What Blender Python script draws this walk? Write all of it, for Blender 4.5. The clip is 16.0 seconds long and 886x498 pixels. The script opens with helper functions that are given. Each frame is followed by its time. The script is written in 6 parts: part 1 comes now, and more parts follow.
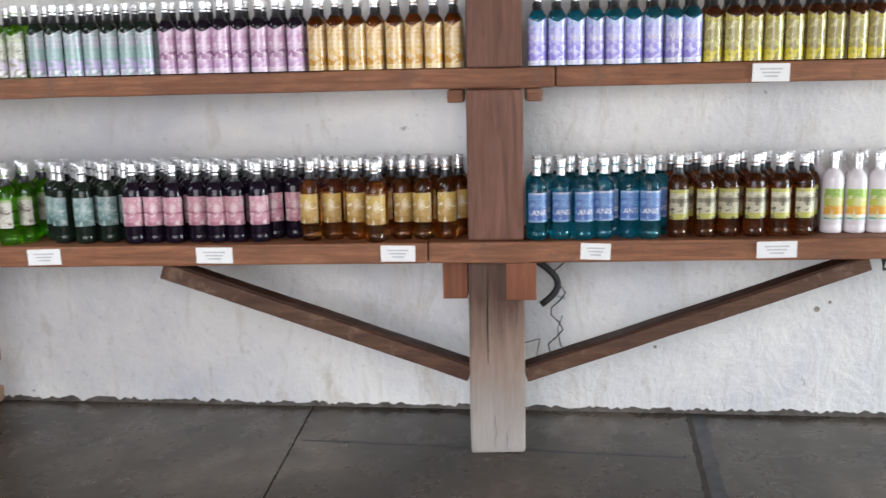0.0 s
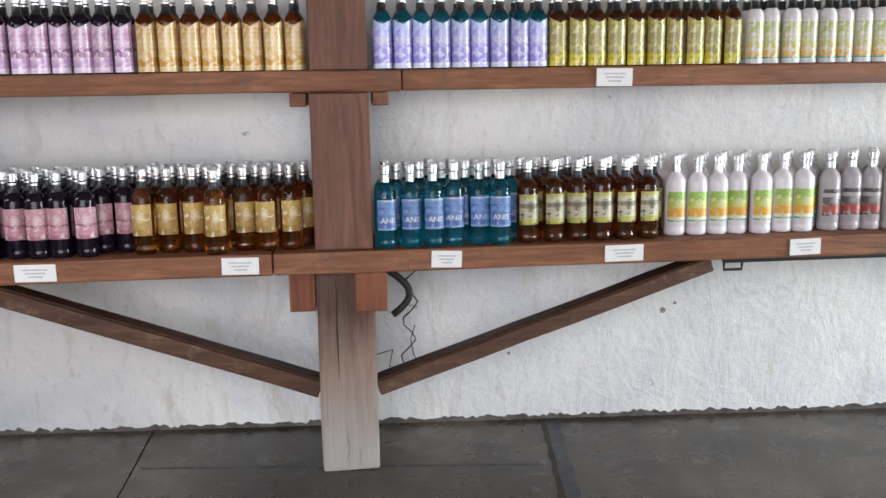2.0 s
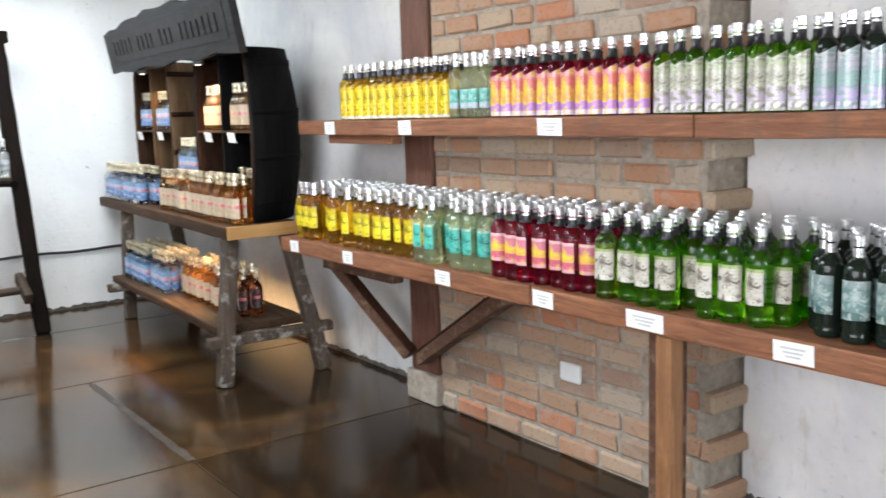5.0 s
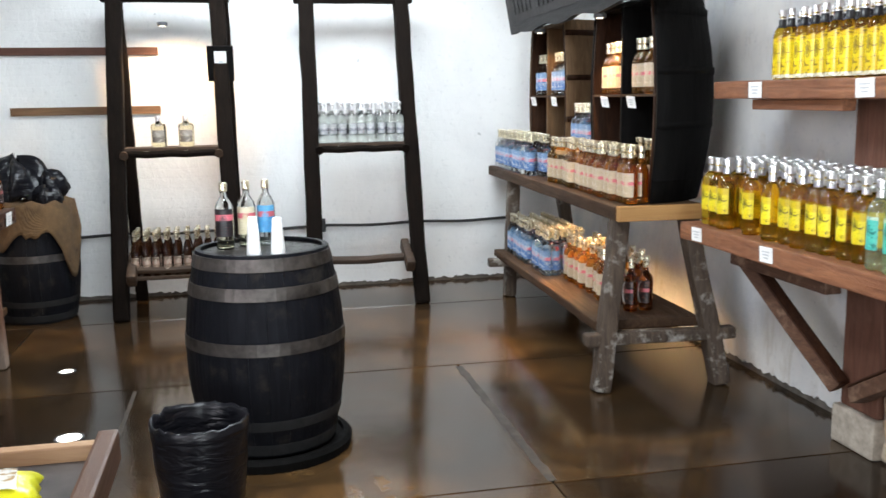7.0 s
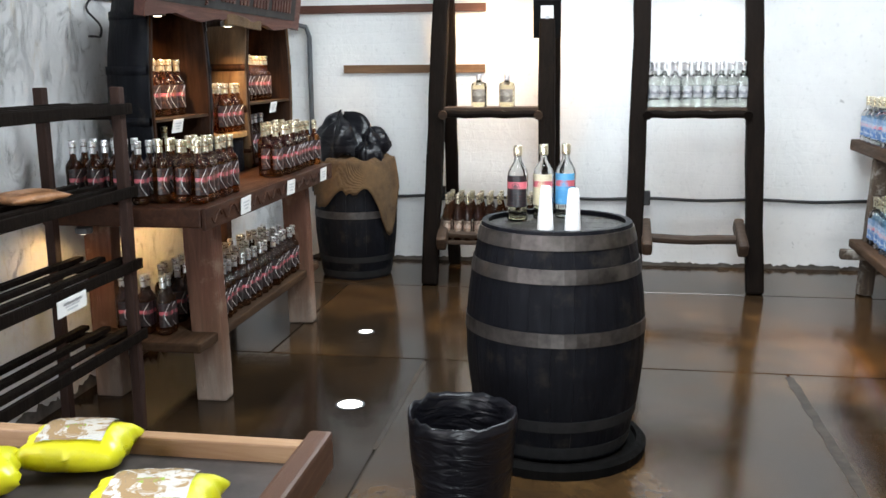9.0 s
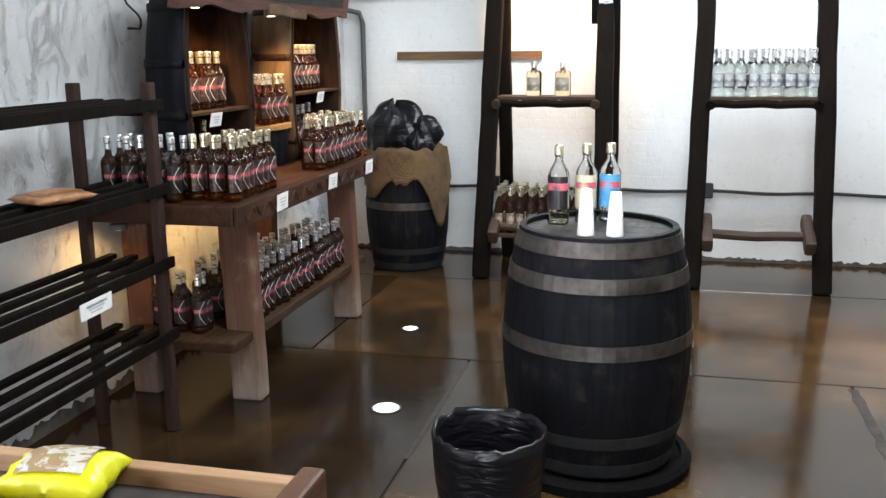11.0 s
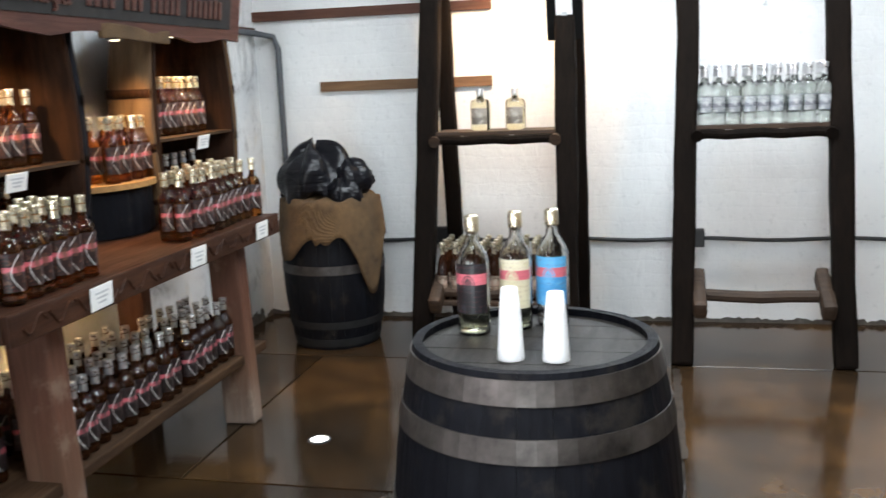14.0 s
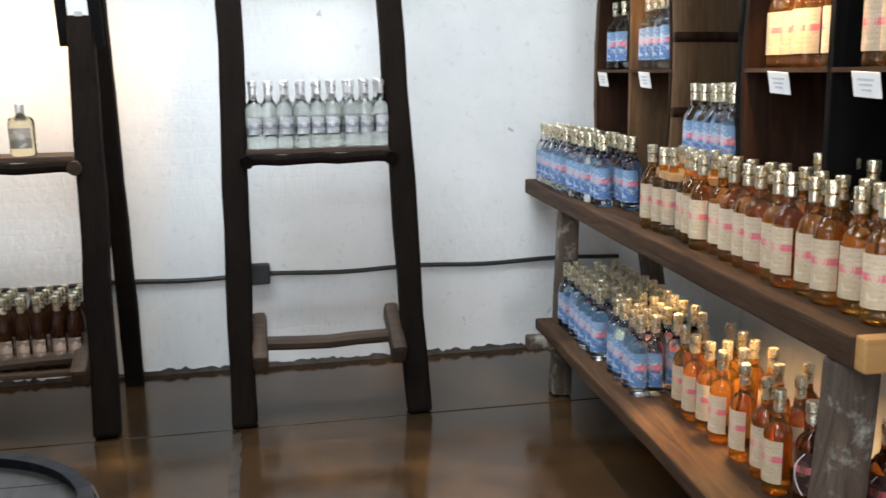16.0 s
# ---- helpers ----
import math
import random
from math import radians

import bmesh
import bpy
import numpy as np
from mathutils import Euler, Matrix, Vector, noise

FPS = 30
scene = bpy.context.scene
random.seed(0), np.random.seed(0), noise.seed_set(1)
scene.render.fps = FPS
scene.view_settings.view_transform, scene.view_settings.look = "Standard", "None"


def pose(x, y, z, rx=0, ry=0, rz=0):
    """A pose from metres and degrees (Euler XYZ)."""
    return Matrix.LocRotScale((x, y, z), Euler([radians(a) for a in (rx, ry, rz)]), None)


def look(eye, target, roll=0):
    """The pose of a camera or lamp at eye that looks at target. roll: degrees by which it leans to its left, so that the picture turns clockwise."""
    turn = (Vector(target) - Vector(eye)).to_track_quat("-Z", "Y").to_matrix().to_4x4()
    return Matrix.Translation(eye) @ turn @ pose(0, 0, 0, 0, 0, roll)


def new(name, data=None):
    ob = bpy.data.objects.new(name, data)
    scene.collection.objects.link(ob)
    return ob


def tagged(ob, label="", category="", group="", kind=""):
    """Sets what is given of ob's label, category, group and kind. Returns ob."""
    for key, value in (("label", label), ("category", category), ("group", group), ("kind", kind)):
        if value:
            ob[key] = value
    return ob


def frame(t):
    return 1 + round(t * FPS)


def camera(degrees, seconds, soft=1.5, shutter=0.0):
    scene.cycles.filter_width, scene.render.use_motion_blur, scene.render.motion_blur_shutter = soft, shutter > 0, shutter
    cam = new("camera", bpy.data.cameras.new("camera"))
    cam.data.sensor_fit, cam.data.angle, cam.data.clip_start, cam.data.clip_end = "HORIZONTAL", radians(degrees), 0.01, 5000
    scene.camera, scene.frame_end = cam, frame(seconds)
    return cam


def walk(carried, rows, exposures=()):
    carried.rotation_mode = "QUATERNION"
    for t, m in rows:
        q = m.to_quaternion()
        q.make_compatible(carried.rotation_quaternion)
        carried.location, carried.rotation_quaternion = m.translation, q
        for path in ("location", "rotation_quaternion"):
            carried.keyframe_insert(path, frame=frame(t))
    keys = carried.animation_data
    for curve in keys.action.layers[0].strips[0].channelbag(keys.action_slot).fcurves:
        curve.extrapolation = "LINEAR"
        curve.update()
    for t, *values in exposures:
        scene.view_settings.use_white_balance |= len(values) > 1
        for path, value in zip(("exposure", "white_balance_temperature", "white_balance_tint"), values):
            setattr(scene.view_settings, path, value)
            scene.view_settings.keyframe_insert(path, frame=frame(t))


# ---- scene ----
cam = camera(51.2, 16.0, shutter=0.2)

PATH = [
    (0, (0.248, 1.415, 1.469), (0.124, 3.375, 1.092), -1.3),
    (0.5, (0.241, 1.544, 1.463), (0.334, 3.511, 1.111), -1.6),
    (1, (0.243, 1.548, 1.466), (0.459, 3.507, 1.13), -1.2),
    (1.5, (0.256, 1.54, 1.465), (0.48, 3.497, 1.117), -0.7),
    (2, (0.271, 1.538, 1.462), (0.46, 3.494, 1.089), -0.9),
    (2.5, (0.29, 1.633, 1.458), (0.126, 3.593, 1.094), -1.6),
    (3, (0.308, 1.875, 1.455), (-0.276, 3.764, 1.154), -0.3),
    (3.5, (0.272, 2.024, 1.471), (-0.562, 3.817, 1.175), 0.3),
    (4, (0.185, 2.187, 1.495), (-0.817, 3.897, 1.225), 0.6),
    (4.5, (0.055, 2.329, 1.497), (-1.257, 3.817, 1.243), -0.7),
    (5, (-0.022, 2.505, 1.516), (-1.621, 3.669, 1.218), -1.8),
    (5.2, (-0.034, 2.578, 1.525), (-1.714, 3.62, 1.222), -1.5),
    (7.3, (-0.859, 2.836, 1.423), (-2.811, 3.129, 1.101), -1.1),
    (7.5, (-0.896, 2.846, 1.425), (-2.859, 3.049, 1.104), -1.2),
    (8, (-1.016, 2.927, 1.405), (-2.987, 2.95, 1.065), -1.0),
    (8.5, (-1.197, 2.977, 1.393), (-3.153, 2.786, 1.022), -0.4),
    (9, (-1.282, 2.997, 1.377), (-3.22, 2.685, 0.993), -0.4),
    (9.2, (-1.35, 2.997, 1.38), (-3.28, 2.651, 0.989), -0.5),
    (11.3, (-1.505, 3.109, 1.432), (-3.404, 2.642, 1.013), -0.7),
    (11.5, (-1.554, 3.117, 1.42), (-3.458, 2.653, 1.02), -0.9),
    (12, (-1.76, 3.095, 1.407), (-3.67, 2.641, 1.024), -1.6),
    (12.5, (-1.972, 3.071, 1.408), (-3.873, 2.57, 1.042), -1.9),
    (13, (-2.158, 3.124, 1.407), (-4.036, 2.527, 1.063), -1.6),
    (13.5, (-2.354, 3.099, 1.414), (-4.223, 2.487, 1.051), -1.3),
    (14, (-2.618, 3.134, 1.41), (-4.533, 2.69, 1.042), -2.3),
    (14.5, (-2.844, 3.215, 1.424), (-4.807, 3.035, 1.085), -2.3),
    (15, (-3.042, 3.325, 1.423), (-5.018, 3.336, 1.109), -0.7),
    (15.5, (-3.198, 3.334, 1.416), (-5.16, 3.512, 1.069), -0.8),
    (16, (-3.296, 3.405, 1.437), (-5.225, 3.775, 1.059), -1.0),
]
EXPOSURES = [(0, -0.06), (1.0, -0.20), (2.0, -0.20), (2.5, -0.14), (3.5, -0.12), (4.5, 0.02), (5, 0.22), (7.5, 0.10), (9, 0.15), (12, 0.20), (13.2, 0.23), (14, 0.06), (15, -0.13), (16, -0.20)]
walk(cam, [(t, look(eye, target, roll)) for t, eye, target, roll in PATH], EXPOSURES)

# ---- world, sun and large lights ----
world = bpy.data.worlds.new("sky")
scene.world = world
world.use_nodes = True
wn = world.node_tree
sky = wn.nodes.new("ShaderNodeTexSky")
sky.sky_type = "NISHITA"
sky.sun_disc = False
sky.sun_elevation, sky.sun_rotation = radians(48), radians(150)
wn.links.new(sky.outputs["Color"], wn.nodes["Background"].inputs["Color"])
wn.nodes["Background"].inputs["Strength"].default_value = 0.12

sun_data = bpy.data.lights.new("sun", "SUN")
sun_data.energy, sun_data.angle, sun_data.color = 2.5, radians(0.6), (1.0, 0.95, 0.88)
sun = new("sun", sun_data)
sun.matrix_world = look((0, 0, 12), (0.6, 1.6, 0))


def area_lamp(name, eye, target, width, height, energy, color):
    data = bpy.data.lights.new(name, "AREA")
    data.shape, data.size, data.size_y, data.energy, data.color = "RECTANGLE", width, height, energy, color
    ob = new(name, data)
    ob.matrix_world = look(eye, target)
    return ob


def spot_lamp(name, eye, target, energy, color, cone, soft=0.04):
    data = bpy.data.lights.new(name, "SPOT")
    data.energy, data.color, data.spot_size, data.spot_blend, data.shadow_soft_size = energy, color, radians(cone), 0.7, soft
    ob = new(name, data)
    ob.matrix_world = look(eye, target)
    return ob


DAY = (0.95, 0.935, 1.0)
DAY_IN = (0.85, 0.94, 1.0)
WARM = (1.0, 0.60, 0.25)
# south daylight from an unseen opening; the east and overhead lamps are added fill
area_lamp("daylight_south", (-0.7, 0.70, 1.55), (-0.7, 4.0, 1.35), 3.4, 1.9, 128, DAY)
area_lamp("east_fill", (6.0, 3.4, 1.3), (0, 3.0, 1.1), 1.9, 2.2, 340, DAY_IN)
area_lamp("overhead_fill", (-6.5, 3.2, 2.80), (-6.5, 3.2, 0.0), 0.85, 2.4, 106, DAY_IN)
area_lamp("overhead_fill_middle", (-3.6, 3.05, 2.80), (-3.6, 3.05, 0.0), 1.2, 1.2, 96, DAY_IN)
# lamps of the shop

spot_lamp("rack_lamp_cool", (-7.22, 3.63, 2.12), (-7.75, 3.63, 1.1), 2.5, (1.0, 0.98, 0.94), 120)

# ---- materials ----


def mat_new(name):
    m = bpy.data.materials.new(name)
    m.use_nodes = True
    return m, m.node_tree, m.node_tree.nodes["Principled BSDF"]


def coords(nt, scale, kind="Object"):
    tc = nt.nodes.new("ShaderNodeTexCoord")
    mp = nt.nodes.new("ShaderNodeMapping")
    mp.inputs["Scale"].default_value = scale
    nt.links.new(tc.outputs[kind], mp.inputs["Vector"])
    return mp.outputs["Vector"]


def world_coords(nt, scale):
    g = nt.nodes.new("ShaderNodeNewGeometry")
    mp = nt.nodes.new("ShaderNodeMapping")
    mp.inputs["Scale"].default_value = scale
    nt.links.new(g.outputs["Position"], mp.inputs["Vector"])
    return mp.outputs["Vector"]


def noise_of(nt, vec, scale, detail=6, rough=0.6, distort=0.0):
    n = nt.nodes.new("ShaderNodeTexNoise")
    n.inputs["Scale"].default_value, n.inputs["Detail"].default_value = scale, detail
    n.inputs["Roughness"].default_value, n.inputs["Distortion"].default_value = rough, distort
    nt.links.new(vec, n.inputs["Vector"])
    return n.outputs["Fac"]


def ramp_of(nt, fac, stops, mode="LINEAR"):
    r = nt.nodes.new("ShaderNodeValToRGB")
    r.color_ramp.interpolation = mode
    el = r.color_ramp.elements
    while len(el) < len(stops):
        el.new(0.5)
    for e, (p, c) in zip(el, stops):
        e.position = p
        e.color = (*c, 1) if len(c) == 3 else c
    nt.links.new(fac, r.inputs["Fac"])
    return r.outputs["Color"]


def mix_of(nt, fac, a, b, mode="MIX"):
    n = nt.nodes.new("ShaderNodeMix")
    n.data_type, n.blend_type = "RGBA", mode
    for sock, v in ((n.inputs[0], fac), (n.inputs[6], a), (n.inputs[7], b)):
        if isinstance(v, (int, float)):
            sock.default_value = v
        elif isinstance(v, tuple):
            sock.default_value = (*v, 1)
        else:
            nt.links.new(v, sock)
    return n.outputs[2]


def bump_of(nt, bsdf, fac, strength, distance):
    b = nt.nodes.new("ShaderNodeBump")
    b.inputs["Strength"].default_value, b.inputs["Distance"].default_value = strength, distance
    nt.links.new(fac, b.inputs["Height"])
    nt.links.new(b.outputs["Normal"], bsdf.inputs["Normal"])


def grey(nt, color):
    n = nt.nodes.new("ShaderNodeRGBToBW")
    nt.links.new(color, n.inputs[0])
    return n.outputs[0]


def plaster(name, light, dark, stain, amount, lump=0.5):
    m, nt, b = mat_new(name)
    v = world_coords(nt, (1, 1, 1))
    vs = world_coords(nt, (1.6, 1.6, 0.45))
    big = noise_of(nt, v, 1.3, 5, 0.6, 0.4)
    fine = noise_of(nt, v, 26, 8, 0.7)
    streak = noise_of(nt, vs, 5.0, 7, 0.7, 0.6)
    c = ramp_of(nt, big, [(0.3, dark), (0.62, light)])
    c = mix_of(nt, ramp_of(nt, streak, [(0.62 - amount, (0, 0, 0)), (0.80, (1, 1, 1))]), c, stain)
    c = mix_of(nt, ramp_of(nt, fine, [(0.30, (0.45, 0.45, 0.45)), (0.42, (0, 0, 0))]), c, tuple(x * 0.72 for x in dark))
    nt.links.new(c, b.inputs["Base Color"])
    b.inputs["Roughness"].default_value = 0.85
    trowel = noise_of(nt, world_coords(nt, (1, 1, 0.55)), 5.0, 6, 0.66, 1.2)
    lumps = noise_of(nt, v, 17, 7, 0.66, 0.3)
    both = mix_of(nt, 0.4, trowel, lumps)
    pits = noise_of(nt, v, 9, 4, 0.6, 0.5)
    c = mix_of(nt, ramp_of(nt, pits, [(0.265, (0.7, 0.7, 0.7)), (0.285, (0, 0, 0))]), c, tuple(x * 0.5 for x in dark))
    nt.links.new(c, b.inputs["Base Color"])
    bump_of(nt, b, both, lump, 0.045)
    return m


def wood(name, light, dark, rough=0.55, axis=0, grain=1.0, bump=0.25, wear=None, spec=0.35):
    m, nt, b = mat_new(name)
    s = [14.0, 14.0, 14.0]
    s[axis] = 1.2
    v = coords(nt, tuple(s))
    n1 = noise_of(nt, v, 2.2 * grain, 9, 0.68, 0.9)
    n2 = noise_of(nt, coords(nt, (1, 1, 1)), 2.5, 4, 0.6)
    c = ramp_of(nt, n1, [(0.28, dark), (0.55, tuple((a + d) / 2 for a, d in zip(light, dark))), (0.74, light)])
    c = mix_of(nt, ramp_of(nt, n2, [(0.3, (0.55, 0.55, 0.55)), (0.6, (0, 0, 0))]), c, dark)
    if wear:
        c = mix_of(nt, ramp_of(nt, noise_of(nt, coords(nt, (3, 3, 3)), 3.0, 8, 0.7), [(0.54, (0, 0, 0)), (0.66, (0.9, 0.9, 0.9))]), c, wear)
    nt.links.new(c, b.inputs["Base Color"])
    b.inputs["Specular IOR Level"].default_value = spec
    nt.links.new(ramp_of(nt, n1, [(0.2, (rough + 0.15,) * 3), (0.8, (rough - 0.1,) * 3)]), b.inputs["Roughness"])
    bump_of(nt, b, n1, bump, 0.01)
    return m


def plain(name, color, rough=0.5, metal=0.0, speck=0.12, scale=18):
    m, nt, b = mat_new(name)
    n = noise_of(nt, coords(nt, (1, 1, 1)), scale, 6, 0.65)
    nt.links.new(ramp_of(nt, n, [(0.25, tuple(x * (1 - speck * 2) for x in color)), (0.7, tuple(min(1, x * (1 + speck)) for x in color))]), b.inputs["Base Color"])
    nt.links.new(ramp_of(nt, n, [(0.2, (min(1, rough + 0.12),) * 3), (0.8, (max(0.02, rough - 0.06),) * 3)]), b.inputs["Roughness"])
    b.inputs["Metallic"].default_value = metal
    return m


def liquor(name, color, trans=1.0, rough=0.03, ior=1.38):
    m, nt, b = mat_new(name)
    n = noise_of(nt, coords(nt, (1, 1, 1)), 30, 2)
    nt.links.new(ramp_of(nt, n, [(0.2, tuple(c * 0.92 for c in color)), (0.8, color)]), b.inputs["Base Color"])
    b.inputs["Transmission Weight"].default_value = trans
    b.inputs["Roughness"].default_value, b.inputs["IOR"].default_value = rough, ior
    return m


def label_mat(name, bands, art, art_amount=0.5, art_scale=30.0, rough=0.35):
    """Printed paper: constant bands up the height, and printed art in soft blots."""
    m, nt, b = mat_new(name)
    tc = nt.nodes.new("ShaderNodeTexCoord")
    sep = nt.nodes.new("ShaderNodeSeparateXYZ")
    nt.links.new(tc.outputs["Generated"], sep.inputs[0])
    c = ramp_of(nt, sep.outputs[2], bands, "CONSTANT")
    n = noise_of(nt, coords(nt, (1, 1, 1)), art_scale, 4, 0.6, 1.4)
    c = mix_of(nt, ramp_of(nt, n, [(0.60 - art_amount * 0.2, (0, 0, 0)), (0.64 - art_amount * 0.2, (1, 1, 1))]), c, art)
    off = nt.nodes.new("ShaderNodeVectorMath")
    off.operation = "SUBTRACT"
    nt.links.new(tc.outputs["Generated"], off.inputs[0])
    off.inputs[1].default_value = (0.52, 0.0, 0.60)
    flat = nt.nodes.new("ShaderNodeVectorMath")
    flat.operation = "MULTIPLY"
    nt.links.new(off.outputs[0], flat.inputs[0])
    flat.inputs[1].default_value = (1.0, 0.0, 1.15)
    size = nt.nodes.new("ShaderNodeVectorMath")
    size.operation = "LENGTH"
    nt.links.new(flat.outputs[0], size.inputs[0])
    ring = ramp_of(nt, size.outputs["Value"], [(0.0, (0.8, 0.8, 0.8)), (0.13, (0.2, 0.2, 0.2)), (0.17, (0.75, 0.75, 0.75)), (0.21, (0, 0, 0))], "CONSTANT")
    c = mix_of(nt, ring, c, art)
    wave = nt.nodes.new("ShaderNodeTexWave")
    wave.bands_direction = "Z"
    wave.inputs["Scale"].default_value, wave.inputs["Distortion"].default_value = 3.2, 0.0
    nt.links.new(tc.outputs["Generated"], wave.inputs["Vector"])
    words = noise_of(nt, coords(nt, (6, 1, 26), "Generated"), 2.6, 2, 0.5)
    lines = mix_of(nt, 1.0, ramp_of(nt, wave.outputs["Fac"], [(0.60, (0, 0, 0)), (0.72, (1, 1, 1))]), ramp_of(nt, words, [(0.55, (0, 0, 0)), (0.60, (0.45, 0.45, 0.45))]), "MULTIPLY")
    c = mix_of(nt, lines, c, tuple(x * 0.30 for x in bands[len(bands) // 2][1]))
    info = nt.nodes.new("ShaderNodeObjectInfo")
    c = mix_of(nt, ramp_of(nt, info.outputs["Random"], [(0.0, (0, 0, 0)), (1.0, (0.8, 0.8, 0.8))]), c, (0.74, 0.71, 0.68), "MULTIPLY")
    nt.links.new(c, b.inputs["Base Color"])
    b.inputs["Roughness"].default_value = rough
    return m


def floor_mat(name, tones, r0, r1, spec=0.46):
    m, nt, b = mat_new(name)
    v = world_coords(nt, (1, 1, 1))
    n1 = noise_of(nt, v, 1.1, 7, 0.62, 0.8)
    n2 = noise_of(nt, v, 7.0, 8, 0.7, 0.3)
    n3 = noise_of(nt, v, 90, 4, 0.6)
    c = ramp_of(nt, n1, list(zip((0.34, 0.48, 0.60, 0.74), tones)))
    c = mix_of(nt, ramp_of(nt, n2, [(0.32, (0.75, 0.75, 0.75)), (0.55, (0, 0, 0))]), c, tuple(x * 0.8 for x in tones[1]))
    c = mix_of(nt, ramp_of(nt, n3, [(0.66, (0, 0, 0)), (0.74, (0.35, 0.35, 0.35))]), c, (0.15, 0.11, 0.075))
    info = nt.nodes.new("ShaderNodeObjectInfo")
    c = mix_of(nt, ramp_of(nt, info.outputs["Random"], [(0.0, (0, 0, 0)), (1.0, (0.35, 0.35, 0.35))]), c, (0.035, 0.028, 0.02))
    nt.links.new(c, b.inputs["Base Color"])
    nt.links.new(ramp_of(nt, n2, [(0.3, (r0,) * 3), (0.7, (r1,) * 3)]), b.inputs["Roughness"])
    b.inputs["Specular IOR Level"].default_value = spec
    bump_of(nt, b, n2, 0.06, 0.01)
    return m


def brick_mat():
    m, nt, b = mat_new("old_brick")
    info = nt.nodes.new("ShaderNodeObjectInfo")
    c = ramp_of(nt, info.outputs["Random"], [(0.0, (0.40, 0.25, 0.16)), (0.2, (0.43, 0.31, 0.21)), (0.42, (0.40, 0.22, 0.13)), (0.60, (0.33, 0.22, 0.155)), (0.78, (0.43, 0.185, 0.10)), (0.88, (0.42, 0.34, 0.26))], "CONSTANT")
    v = world_coords(nt, (1, 1, 1))
    n = noise_of(nt, v, 14, 8, 0.7, 0.4)
    c = mix_of(nt, ramp_of(nt, n, [(0.36, (0.5, 0.5, 0.5)), (0.50, (0, 0, 0))]), c, (0.38, 0.31, 0.25))
    c = mix_of(nt, ramp_of(nt, noise_of(nt, v, 60, 5), [(0.3, (0.4, 0.6, 0.6)), (0.45, (0, 0, 0))]), c, (0.16, 0.11, 0.08))
    nt.links.new(c, b.inputs["Base Color"])
    b.inputs["Roughness"].default_value = 0.9
    bump_of(nt, b, n, 0.5, 0.012)
    return m


def burlap_mat():
    m, nt, b = mat_new("burlap")
    v = coords(nt, (1, 1, 1))
    w = nt.nodes.new("ShaderNodeTexWave")
    w.inputs["Scale"].default_value, w.inputs["Distortion"].default_value = 90, 3
    nt.links.new(v, w.inputs["Vector"])
    n = noise_of(nt, v, 9, 8, 0.7)
    c = ramp_of(nt, n, [(0.3, (0.05, 0.027, 0.012)), (0.7, (0.165, 0.098, 0.042))])
    c = mix_of(nt, ramp_of(nt, w.outputs["Fac"], [(0.2, (0.4, 0.4, 0.4)), (0.6, (0, 0, 0))]), c, (0.07, 0.04, 0.02))
    nt.links.new(c, b.inputs["Base Color"])
    b.inputs["Roughness"].default_value = 0.95
    bump_of(nt, b, w.outputs["Fac"], 0.5, 0.004)
    return m


def peeling():
    # thick old limewash flaking off grey render, with ochre patches
    m = plaster("peeling_plaster", (0.88, 0.88, 0.88), (0.72, 0.73, 0.74), (0.64, 0.54, 0.38), 0.03, 1.0)
    nt = m.node_tree
    b = nt.nodes["Principled BSDF"]
    under = b.inputs["Base Color"].links[0].from_socket
    v = world_coords(nt, (1, 1, 0.6))
    flake = noise_of(nt, v, 7.5, 10, 0.74, 1.6)
    edge = ramp_of(nt, flake, [(0.36, (0.8, 0.8, 0.8)), (0.42, (0, 0, 0))])
    c = mix_of(nt, edge, under, (0.50, 0.50, 0.49))
    nt.links.new(c, b.inputs["Base Color"])
    bump_of(nt, b, ramp_of(nt, flake, [(0.36, (0, 0, 0)), (0.47, (0.7, 0.7, 0.7)), (0.75, (1, 1, 1))]), 0.7, 0.035)
    return m


